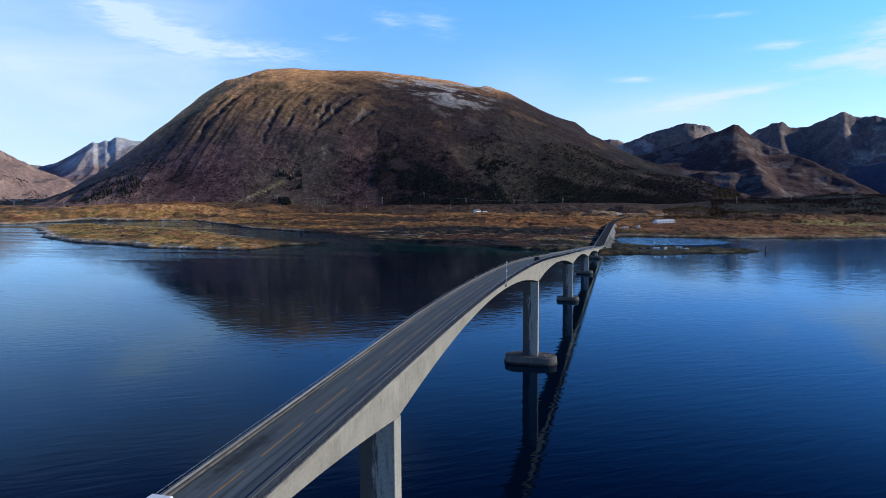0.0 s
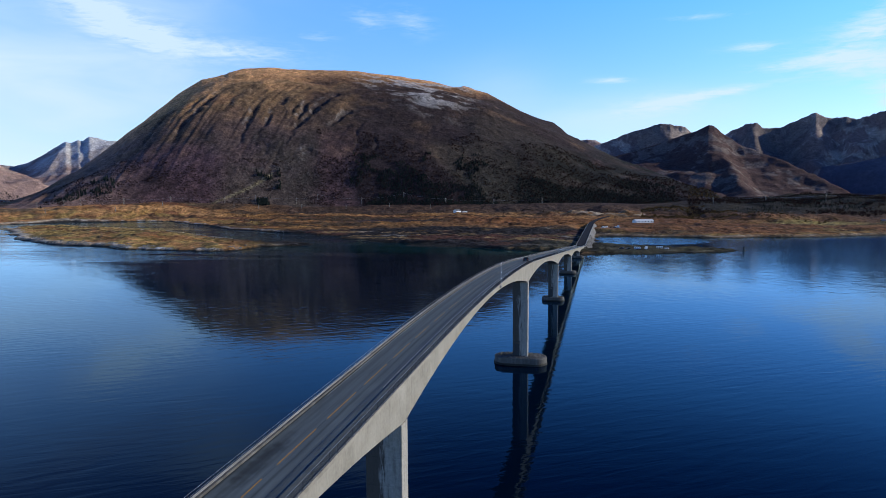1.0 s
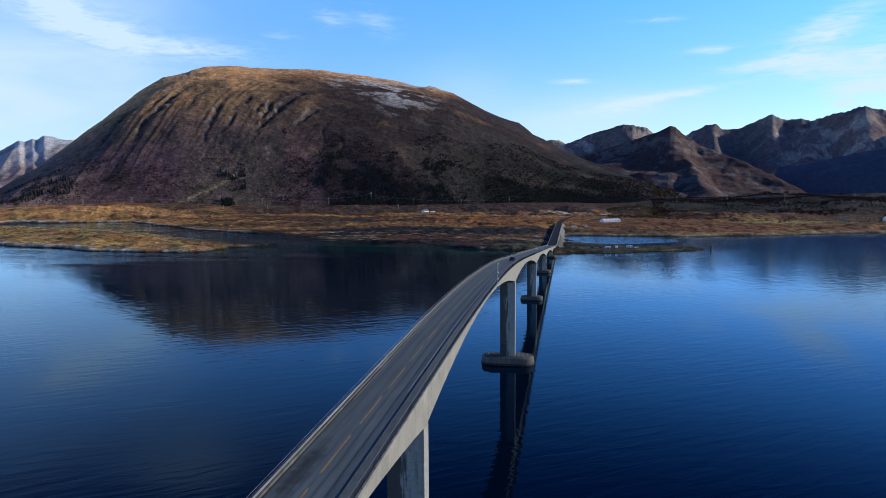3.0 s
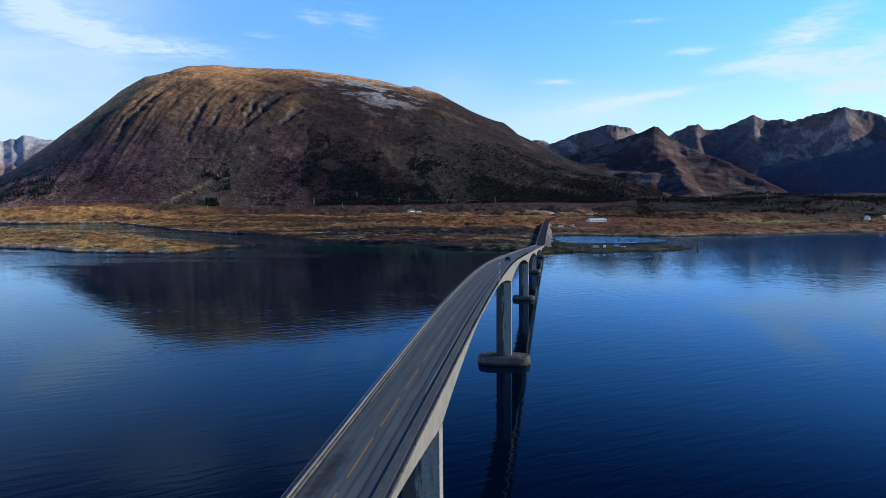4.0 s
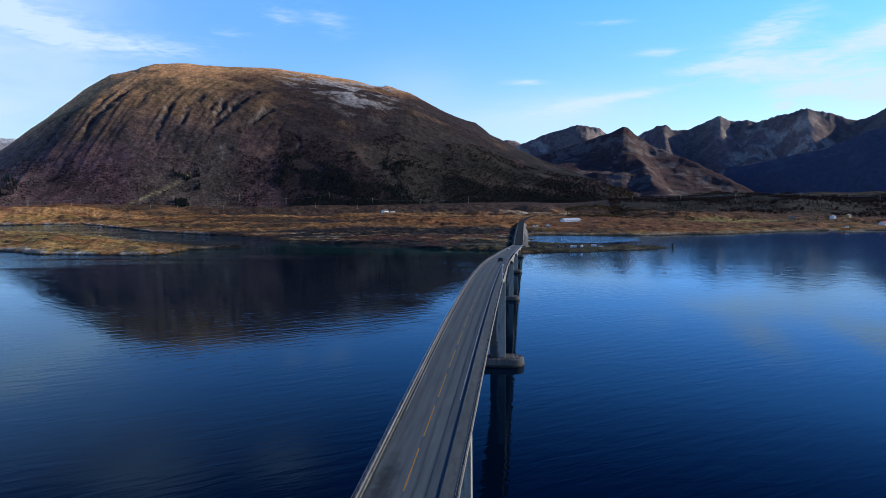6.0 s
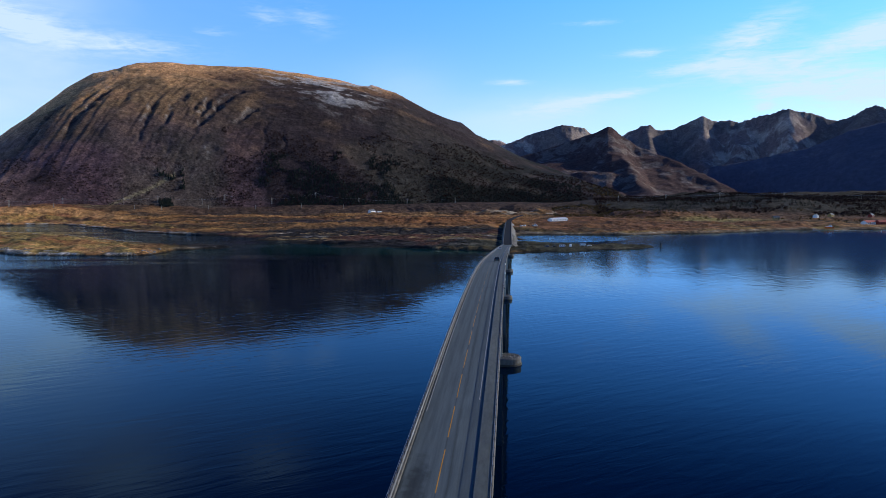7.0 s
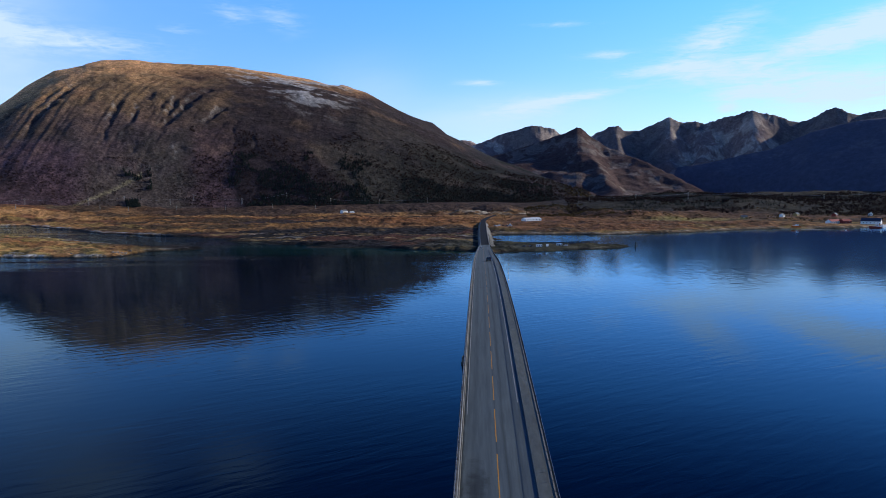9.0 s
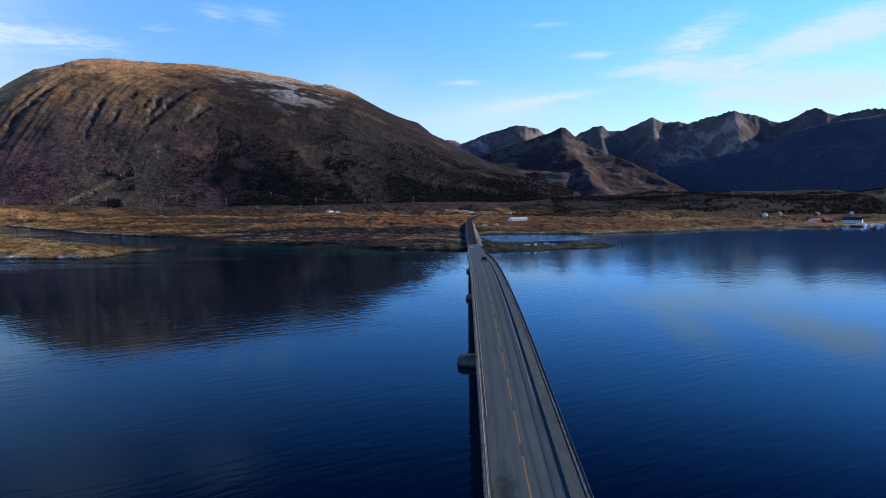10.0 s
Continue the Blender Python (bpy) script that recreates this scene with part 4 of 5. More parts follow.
def build_bridge():
    bridge = tagged(new("bridge"), "long concrete cantilever road bridge with haunched box girder", "bridge")
    rings, ys = [], []
    y = ENDS[0]
    while y < ENDS[1]:
        ys += [(y, 0.0), (y + 2.5, 0.0), (y + 4.95, 0.0), (y + 4.965, 0.008), (y + 4.99, 0.008)]
        y += 5.0
    for y, cut in ys:
        y = min(y, ENDS[1])
        z, d, c = deck_z(y), girder_depth(y), cx(y)
        rings.append([(c - 1.6 + cut, y, z - 0.45), (c - 1.6 + cut, y, z - d + cut), (c + 3.6 - cut, y, z - d + cut), (c + 3.6 - cut, y, z - 0.45)])
    sweep("box_girder", rings, CAST, bridge, "pale concrete box girder with curved underside")
    along("deck_slab", [(LEFT, -0.06), (LEFT, -0.25), (-1.62, -0.5), (3.62, -0.5), (RIGHT, -0.22), (RIGHT, 0.2), (4.68, 0.2), (4.66, 0.05), (3.45, 0.05), (3.45, -0.1), (-3.4, -0.1), (-3.45, -0.06)], *ENDS, CAST, bridge, "deck slab with raised edge beams")
    along("carriageway", rect(-3.39, 3.28, -0.09, 0.0), *ENDS, ROAD, bridge, "worn grey asphalt carriageway")
    along("edge_beam", [(LEFT, -0.057), (-3.4, -0.057), (-3.4, 0.14), (-3.46, 0.2), (LEFT, 0.2)], *ENDS, STAINED, bridge, "stained concrete edge beam")
    along("kerb", [(3.28, -0.08), (3.46, -0.08), (3.46, 0.155), (3.3, 0.155), (3.28, 0.13)], *ENDS, FOOTWAY, bridge, "stained concrete kerb")
    along("footway", rect(3.462, 4.655, 0.06, 0.145), *ENDS, FOOTWAY, bridge, "narrow stained concrete footway")
    along("edge_line", rect(-3.14, -3.06, 0.004, 0.008), 76.0, ENDS[1], WHITE_LINE, bridge)
    along("edge_line", rect(2.72, 2.82, 0.004, 0.008), 80.0, ENDS[1], WHITE_LINE, bridge)
    line = tagged(new("centre_line"), "broken yellow centre line")
    line.parent = bridge
    y = 56.7 - 12 * 4
    while y < ENDS[1] - 10:
        along("dash", rect(-0.05, 0.05, 0.004, 0.008), y, y + 9, YELLOW, line, step=3.0)
        y += 12
    # beam guardrail on the low side
    guard = tagged(new("guardrail"), "dull galvanised beam guardrail")
    guard.parent = bridge
    along("beam", [(-3.62, 0.32), (-3.56, 0.36), (-3.6, 0.44), (-3.54, 0.52), (-3.6, 0.58), (-3.64, 0.58), (-3.66, 0.32)], *ENDS, DULL, guard, step=4.0)
    railing(bridge, -3.8, -1)
    railing(bridge, 4.82, 1)
    for k, y in enumerate(PIERS):
        pier(y, k, bridge)
    for y in (160.5, 310.0, 436.0):
        box("expansion_joint", cx(y) - 3.38, cx(y) + 3.27, y - 0.04, y + 0.04, deck_z(y) - 0.05, deck_z(y) + 0.008, DARK, bridge)
    box("abutment", cx(694) - 4.4, cx(694) + 5.4, 693.2, 699.0, -2.0, deck_z(694) - 0.52, CAST, bridge, "squat concrete abutment")
    return bridge


build_bridge()


def build_approach():
    """The road runs on over a stone bank and swings right into the moor."""
    pts, y = [], 694.0
    for k in range(140):
        y = 694 + 5.0 * k
        off, z = float(road_x(y)), float(road_z(y))
        pts.append((off, y, z))
    road = sweep("road", [[(x - 4.2, y, z - 0.4), (x + 4.4, y, z - 0.4), (x + 4.2, y, z), (x - 4.0, y, z)] for x, y, z in pts], DARK_ASPHALT, None)
    tagged(road, "dark asphalt approach road over a stone bank", "road", kind="structure")
    jit = random.Random(3)
    rings = []
    for x, y, z in [(pts[0][0], 697.0, pts[0][2])] + pts[1:85]:
        ring = [(x - 4.6, z - 0.12)]
        for k in range(1, 5):
            ring.append((x - 4.6 - 0.5 * (z + 1) * k / 4 + jit.uniform(-0.5, 0.5), z - 0.12 - (z + 0.88) * k / 4 + jit.uniform(-0.25, 0.25) * (k < 4)))
        for k in range(4, 0, -1):
            ring.append((x + 4.8 + 1.0 * (z + 1) * k / 4 + jit.uniform(-0.6, 0.6), z - 0.12 - (z + 0.88) * k / 4 + jit.uniform(-0.25, 0.25) * (k < 4)))
        ring.append((x + 4.8, z - 0.12))
        rings.append([(px, y + jit.uniform(-0.8, 0.8), pz) for px, pz in ring])
    bank = sweep("embankment", rings, STONE, None)
    tagged(bank, "embankment of pale broken stone under the road", "embankment", kind="structure")
    for sx in (-4.5, 4.7):
        g = tagged(new("guardrail"), "galvanised beam guardrail beside the approach road", "guardrail", "guardrails of the approach road")
        sweep("beam", [[(x + sx - 0.04, y, z + 0.42), (x + sx + 0.04, y, z + 0.42), (x + sx + 0.04, y, z + 0.74), (x + sx - 0.04, y, z + 0.74)] for x, y, z in pts[:80]], DULL, g)
        bm = bmesh.new()
        add_box(bm, -0.06, 0.06, -0.06, 0.06, -0.1, 0.6)
        first = part("post", bm, STEEL, g)
        first.location = (pts[0][0] + sx, pts[0][1], pts[0][2])
        for x, y, z in pts[1:80]:
            o = new("post", first.data)
            o.parent = g
            o.location = (x + sx, y, z)


build_approach()


# ---- things ----
WHITE = surface("weathered white boards", [(0.68, 0.67, 0.65), (0.86, 0.85, 0.82)], 1.5, bump=0.004)
RED = surface("barn red boards", [(0.16, 0.025, 0.018), (0.3, 0.045, 0.03)], 1.5, bump=0.004)
SLATE = surface("grey roof sheets", [(0.07, 0.072, 0.076), (0.15, 0.155, 0.16)], 1.2, bump=0.01)
RED_ROOF = surface("red roof sheets", [(0.22, 0.03, 0.022), (0.36, 0.05, 0.035)], 1.2, bump=0.01)
PALE_ROOF = surface("pale fibre roof", [(0.4, 0.41, 0.42), (0.62, 0.63, 0.64)], 1.2, bump=0.01)
BLUE_ROOF = surface("blue roof sheets", [(0.018, 0.025, 0.045), (0.035, 0.045, 0.075)], 1.2, bump=0.01)
OCHRE = surface("ochre boards", [(0.3, 0.19, 0.06), (0.45, 0.3, 0.1)], 1.5, bump=0.004)
ORANGE = surface("orange hull paint", [(0.5, 0.1, 0.01), (0.75, 0.17, 0.02)], 2.0, (0.3, 0.5), 0.002)
BLUE_PAINT = surface("blue enamel", [(0.03, 0.09, 0.25), (0.06, 0.15, 0.36)], 2.0, (0.3, 0.5), 0.002)
TIMBER = surface("silver grey timber", [(0.16, 0.15, 0.13), (0.34, 0.33, 0.3)], 2.0, bump=0.01, stretch=(3, 3, 0.4))
CAR_BLACK = surface("black car paint", [(0.008, 0.008, 0.009), (0.016, 0.016, 0.018)], 3.0, (0.15, 0.25), 0.0005, spec=0.6)
CAR_WHITE = surface("white car paint", [(0.65, 0.66, 0.67), (0.78, 0.79, 0.8)], 3.0, (0.2, 0.3), 0.0005, spec=0.6)
CAR_BLUE = surface("dark blue car paint", [(0.01, 0.02, 0.06), (0.02, 0.04, 0.1)], 3.0, (0.15, 0.25), 0.0005, spec=0.6)
RUBBER = surface("tyre rubber", [(0.012, 0.012, 0.012), (0.025, 0.025, 0.025)], 8.0, bump=0.002)
LENS_RED = surface("red lens", [(0.3, 0.01, 0.01), (0.45, 0.02, 0.02)], 8.0, (0.15, 0.2), 0.0)
GLAZE, gt = material("window glass")
finish(gt, gt.ramp(gt.noise(gt.n("ShaderNodeNewGeometry").outputs["Position"], 0.7), [(0.3, (0.012, 0.014, 0.017)), (0.7, (0.03, 0.034, 0.04))]), 0.05, spec=0.6)


def ground_z(x, y):
    return float(terrain(np.array([float(x)]), np.array([float(y)]))[0][0])


def at_pose(ob, x, y, z, turn=0.0):
    ob.matrix_basis = pose(x, y, z, 0, 0, turn)
    return ob


def house(name, label, w, d, h, rise, wall, roof, windows=3, chimney=True, red_end=None):
    """A gabled building, ridge along its own x, front towards its own -y."""
    top = tagged(new(name), label, name.split("_")[-1])
    a, b = w / 2, d / 2
    V = [(-a, -b, -1.2), (a, -b, -1.2), (a, b, -1.2), (-a, b, -1.2), (-a, -b, h), (a, -b, h), (a, b, h), (-a, b, h), (-a, 0, h + rise), (a, 0, h + rise)]
    mesh_object("wall", V, [(0, 1, 5, 4), (2, 3, 7, 6), (1, 2, 6, 9, 5), (3, 0, 4, 8, 7), (3, 2, 1, 0)], wall, top)
    o = 0.45
    for side in (-1, 1):
        e = (b + o) / b
        V = [(-a - o, side * b * e, h + rise - rise * e), (a + o, side * b * e, h + rise - rise * e), (a + o, 0, h + rise), (-a - o, 0, h + rise)]
        V = [(x, y, z + 0.03) for x, y, z in V] + [(x, y, z + 0.22) for x, y, z in V]
        mesh_object("roof", V, [(0, 3, 2, 1), (4, 5, 6, 7), (0, 1, 5, 4), (1, 2, 6, 5), (2, 3, 7, 6), (3, 0, 4, 7)], roof, top)
    if red_end:
        box("gable_cladding", a, a + 0.08, -b, b, 0.0, h, red_end, top)
    for k in range(windows):
        x = -a + w * (k + 0.75) / (windows + 0.5)
        f = box("window", x - 0.6, x + 0.6, -b - 0.06, -b, h * 0.38, h * 0.38 + 1.25, WHITE if wall is not WHITE else TIMBER, top)
        box("pane", x - 0.5, x + 0.5, -b - 0.075, -b - 0.061, h * 0.38 + 0.1, h * 0.38 + 1.15, GLAZE, f)
    box("door", a - 1.9, a - 0.9, -b - 0.08, -b, 0.0, 2.05, DARK, top)
    if chimney:
        box("chimney", -0.4, 0.4, -0.35, 0.35, h + rise - 0.4, h + rise + 1.0, STONE, top, "short stone chimney")
    return top


def car(label, paint, van=False):
    top = tagged(new("van" if van else "car"), label, "van" if van else "car")
    L, W = (5.2, 1.95) if van else (4.5, 1.82)
    if van:
        prof = [(-2.6, 0.35), (2.6, 0.35), (2.58, 0.85), (1.9, 1.15), (1.3, 2.1), (-2.5, 2.2), (-2.6, 1.0)]
        cab = [(1.95, 1.2), (1.4, 2.0), (0.2, 2.0), (0.2, 1.25)]
    else:
        prof = [(-2.2, 0.3), (2.2, 0.3), (2.25, 0.62), (2.05, 0.82), (1.1, 0.96), (-1.95, 0.98), (-2.22, 0.88), (-2.25, 0.55)]
        cab = [(1.05, 0.95), (0.35, 1.42), (-1.2, 1.46), (-1.95, 0.97)]

    def slab(name, ring, half, mat, taper=1.0, bevel=0.07):
        bm = bmesh.new()
        low = min(p[1] for p in ring)
        rows = []
        for sgn in (-1, 1):
            rows.append([bm.verts.new((sgn * half * (1 if z <= low + 0.01 else taper), y, z)) for y, z in ring])
        bm.faces.new(rows[0][::-1])
        bm.faces.new(rows[1])
        for i in range(len(ring)):
            j = (i + 1) % len(ring)
            bm.faces.new((rows[0][i], rows[0][j], rows[1][j], rows[1][i]))
        bmesh.ops.bevel(bm, geom=list(bm.edges), offset=bevel, segments=2, affect="EDGES")
        return part(name, bm, mat, top)
    slab("body", prof, W / 2, paint)
    if van:
        slab("windows", cab, W / 2 + 0.012, GLAZE, 1.0, 0.03)
    else:
        slab("windows", cab, W / 2 - 0.06, GLAZE, 0.82, 0.04)
        slab("roof", [(0.4, 1.4), (0.3, 1.47), (-1.2, 1.5), (-1.35, 1.42)], W / 2 * 0.8, paint, 1.0, 0.02)
    for sx in (-1, 1):
        for y in (-1.35, 1.4) if not van else (-1.6, 1.6):
            bm = bmesh.new()
            bmesh.ops.create_cone(bm, cap_ends=True, segments=18, radius1=0.33, radius2=0.33, depth=0.22, matrix=pose(sx * (W / 2 - 0.1), y, 0.33, 0, 90, 0))
            wheel = part("wheel", bm, RUBBER, top)
            bm = bmesh.new()
            bmesh.ops.create_cone(bm, cap_ends=True, segments=12, radius1=0.2, radius2=0.2, depth=0.24, matrix=pose(sx * (W / 2 - 0.1), y, 0.33, 0, 90, 0))
            part("rim", bm, STEEL, wheel)
        box("headlight", sx * W * 0.38 - 0.17, sx * W * 0.38 + 0.17, L / 2 - 0.12, L / 2 + 0.01, 0.6, 0.75, STEEL, top)
        box("tail_light", sx * W * 0.4 - 0.12, sx * W * 0.4 + 0.12, -L / 2 - 0.01, -L / 2 + 0.12, 0.72, 0.9, LENS_RED, top)
        box("mirror", sx * (W / 2 + 0.08) - 0.09, sx * (W / 2 + 0.08) + 0.09, 0.62, 0.72, 0.95, 1.1, paint, top)
    return top


def on_road(ob, lane, y, back=False):
    slope = math.degrees(math.atan((deck_z(y + 1) - deck_z(y - 1)) / 2))
    ob.matrix_basis = Matrix.Translation((cx(y) + lane, y, deck_z(y) + 0.004)) @ pose(0, 0, 0, slope, 0, 0) @ pose(0, 0, 0, 0, 0, 180 if back else 0)


on_road(car("black estate car driving away along the bridge", CAR_BLACK), 1.6, 245.0)
on_road(car("white car coming along the bridge", CAR_WHITE), -1.6, 463.0, True)


on_road(car("white van standing at the edge of the bridge", CAR_WHITE, True), -1.4, 43.0)


def navigation_mast():
    top = tagged(new("navigation_mast"), "slim galvanised twin-pole mast with lamps on the bridge railing", "mast")
    for y in (-0.35, 0.35):
        bm = bmesh.new()
        bmesh.ops.create_cone(bm, cap_ends=True, segments=10, radius1=0.05, radius2=0.04, depth=6.2, matrix=pose(0, y, 2.3))
        part("pole", bm, STEEL, top)
    for k in range(9):
        box("rung", -0.025, 0.025, -0.35, 0.35, -0.4 + 0.65 * k, -0.35 + 0.65 * k, STEEL, top)
    for z in (1.6, 3.1, 5.3):
        bm = bmesh.new()
        bmesh.ops.create_cone(bm, cap_ends=True, segments=12, radius1=0.12, radius2=0.1, depth=0.34, matrix=pose(0.1, 0, z))
        part("lamp", bm, WHITE, top, "white lamp housing")
    box("bracket", -0.2, 0.1, -0.6, 0.6, -0.6, -0.35, DARK, top)
    at_pose(top, RIGHT + 0.14, 163.0, deck_z(163))


navigation_mast()


def boat(label, L, W, H, hull, house_=True):
    top = tagged(new("boat"), label, "boat")
    secs = []
    for k in range(9):
        u = k / 8
        half = W / 2 * (1 - max(0, (u - 0.55) / 0.45) ** 2.2) * (0.85 + 0.15 * min(1, u * 4)) + 0.02
        sheer = H * (0.75 + 0.35 * u * u)
        secs.append([(-half, L * (u - 0.5), sheer), (-half * 0.8, L * (u - 0.5), 0.1), (0, L * (u - 0.5), -0.5), (half * 0.8, L * (u - 0.5), 0.1), (half, L * (u - 0.5), sheer)])
    sweep("hull", secs, hull, top)
    sweep("gunwale", [[(p[0][0] * 1.03, p[0][1], p[0][2]), (p[4][0] * 1.03, p[4][1], p[4][2]), (p[4][0] * 1.03, p[4][1], p[4][2] + 0.14), (p[0][0] * 1.03, p[0][1], p[0][2] + 0.14)] for p in secs], WHITE, top)
    if house_:
        cab = box("wheelhouse", -W * 0.3, W * 0.3, -L * 0.28, L * 0.05, H * 0.8, H * 0.8 + 2.1, WHITE, top, "white wheelhouse", bevel=0.12)
        box("pane", -W * 0.26, W * 0.26, L * 0.05, L * 0.05 + 0.03, H * 0.8 + 1.15, H * 0.8 + 1.75, GLAZE, cab)
        box("pane", W * 0.3, W * 0.3 + 0.03, -L * 0.22, 0, H * 0.8 + 1.15, H * 0.8 + 1.75, GLAZE, cab)
        box("pane", -W * 0.3 - 0.03, -W * 0.3, -L * 0.22, 0, H * 0.8 + 1.15, H * 0.8 + 1.75, GLAZE, cab)
        bm = bmesh.new()
        bmesh.ops.create_cone(bm, cap_ends=True, segments=8, radius1=0.09, radius2=0.04, depth=4.2, matrix=pose(0, -L * 0.12, H * 0.8 + 4.0))
        part("mast", bm, TIMBER, top)
    return top


def caravan(label, stripe):
    top = tagged(new("caravan"), label, "caravan")
    box("body", -3.0, 3.0, -1.1, 1.1, 0.45, 2.6, CAR_WHITE, top, bevel=0.18)
    box("stripe", -2.95, 2.95, -1.118, -1.102, 0.8, 1.2, stripe, top)
    for x in (-1.9, 0.2, 2.0):
        box("window", x - 0.5, x + 0.5, -1.12, -1.103, 1.45, 2.1, GLAZE, top)
    for x in (-0.5, 0.4):
        bm = bmesh.new()
        bmesh.ops.create_cone(bm, cap_ends=True, segments=14, radius1=0.33, radius2=0.33, depth=0.2, matrix=pose(x, -1.0, 0.33, 90, 0, 0))
        part("wheel", bm, RUBBER, top)
    box("tow_bar", 3.0, 4.1, -0.08, 0.08, 0.45, 0.57, DARK, top)
    box("rear_wheel", -0.3, 0.3, 0.9, 1.1, 0.0, 0.6, RUBBER, top)
    return top


# the spit: caravans and cars
at_pose(caravan("white caravan with a blue stripe on a grassy spit", BLUE_PAINT), 58, 691, 2.2, 4)
at_pose(caravan("small white caravan beside a blue-striped one", BLUE_PAINT), 66.5, 694, 2.2, 80)
at_pose(caravan("white caravan with a grey awning on the spit", DARK), 79.5, 703, 2.2, -6)
at_pose(car("dark blue car parked by the caravans", CAR_BLUE), 43, 695, 2.2, 80)
at_pose(car("dark car parked between two caravans", CAR_BLACK), 50, 694, 2.2, 96)
at_pose(car("pale car parked at the end of the camp", CAR_WHITE), 86, 704, 2.2, 75)
# the lay-by beside the road
at_pose(car("white van parked in a lay-by beside the road", CAR_WHITE, True), 22, 1031, 5.0, 60)
at_pose(car("white van parked in the lay-by", CAR_WHITE, True), 26.5, 1037, 5.0, 70)
at_pose(boat("white boat laid up beside the lay-by", 8, 2.8, 1.4, WHITE), 43, 1036, 5.35, 80)
at_pose(car("dark car parked in the lay-by", CAR_BLACK), 33, 1034, 5.0, 95)
at_pose(car("grey-blue car parked in the lay-by", CAR_BLUE), 39, 1036, 5.0, 85)

# farm buildings
at_pose(house("barn", "long low white barn with pale roof and red end", 34, 11, 2.8, 2.6, WHITE, PALE_ROOF, 5, False, RED), 84, 1138, 8.0, 36)
at_pose(house("farm_house", "white farm house with a grey roof on the moor", 17, 9, 5.4, 3.2, WHITE, SLATE, 4), -308, 1534, 9.5, 64)
at_pose(house("garage", "low white outbuilding beside the farm house", 11, 7, 2.7, 1.9, WHITE, PALE_ROOF, 2, False), -290, 1531, 9.5, 48)

# the harbour
at_pose(house("boat_house", "white quayside shed with a red roof", 24, 10, 3.2, 3.0, WHITE, RED_ROOF, 5, False), 548, 1096, 2.6, 30)
at_pose(house("boat_shed", "dark red quayside shed", 15, 9, 3.6, 3.0, RED, RED_ROOF, 3, False), 566, 1096, 2.6, 16)
at_pose(house("warehouse", "white harbour warehouse with a dark blue roof", 26, 14, 4.6, 4.4, WHITE, BLUE_ROOF, 5, False), 590, 1068, 2.4, -38)
at_pose(boat("red-hulled fishing boat at the quay", 16, 5.2, 2.4, RED), 566, 1014, 0.15, 60)
at_pose(boat("white fishing boat moored in the harbour", 16, 5.0, 2.6, WHITE), 578, 1016, 0.15, -45)
at_pose(boat("white motor boat moored in the harbour", 13, 4.4, 2.2, WHITE), 590, 1026, 0.15, -70)
at_pose(boat("white boat moored in the harbour", 15, 4.8, 2.4, WHITE), 601, 1021, 0.15, -20)
at_pose(boat("small white boat moored in the harbour", 11, 3.8, 1.9, WHITE), 613, 1036, 0.15, -85)
at_pose(boat("bright orange boat drawn up on a slip", 12, 3.8, 2.2, ORANGE), 452, 1008, 2.0, 78)


def jetty(label, w, d, turn, x, y):
    top = tagged(new("jetty"), label, "jetty")
    n = max(3, int(w / 1.5))
    for k in range(n):
        box("plank", -w / 2 + w * k / n, -w / 2 + w * (k + 0.94) / n, -d / 2, d / 2, 0.9, 1.05, TIMBER, top)
    for sx in (-1, 0, 1):
        for sy in (-1, 1):
            box("pile", sx * w * 0.46 - 0.14, sx * w * 0.46 + 0.14, sy * d * 0.4 - 0.14, sy * d * 0.4 + 0.14, -3, 0.9, WEED, top)
    at_pose(top, x, y, 0, turn)


jetty("grey timber jetty on dark piles", 30, 4, 8, 452, 962)
jetty("timber quay in front of the warehouse", 44, 6, -42, 560, 1030)
jetty("short floating jetty in the harbour", 16, 3, -10, 480, 972)
tagged(box("buoy", 496.4, 497.6, 959.4, 960.6, -0.3, 1.1, WHITE, None, bevel=0.3), "white round mooring buoy", "buoy")

for x, y, turn, label, wall, roof in ((520, 1212, 50, "white house with a grey roof behind the shore", WHITE, SLATE), (552, 1230, 40, "small ochre house with dark roof behind the harbour", OCHRE, SLATE),
                                      (676, 1226, 60, "white house near the harbour", WHITE, SLATE), (436, 1160, 0, "low ochre cabin on the moor", OCHRE, SLATE), (610, 1215, 42, "red house behind the harbour", RED, SLATE)):
    at_pose(house("house", label, 9.5, 7, 3.6, 2.6, wall, roof, 3), x, y, ground_z(x, y), turn)
rng = random.Random(5)
for k in range(14):  # a hamlet far off under the hills
    a, r = radians(-48.0 + 2.4 * k / 13 + rng.uniform(-0.1, 0.1)), rng.uniform(3380, 3520)
    x, y = 34 + r * math.sin(a), r * math.cos(a)
    wall = (WHITE, WHITE, RED, OCHRE)[rng.randrange(4)]
    kind = {id(WHITE): "white", id(RED): "red", id(OCHRE): "ochre"}[id(wall)]
    h = house("house", kind + " timber house in a far hamlet under the hills", rng.uniform(9, 13), 8, rng.uniform(3.5, 5), 3, wall, SLATE, 3)
    tagged(h, group="houses of the hamlet")
    at_pose(h, x, y, ground_z(x, y), rng.uniform(20, 75))


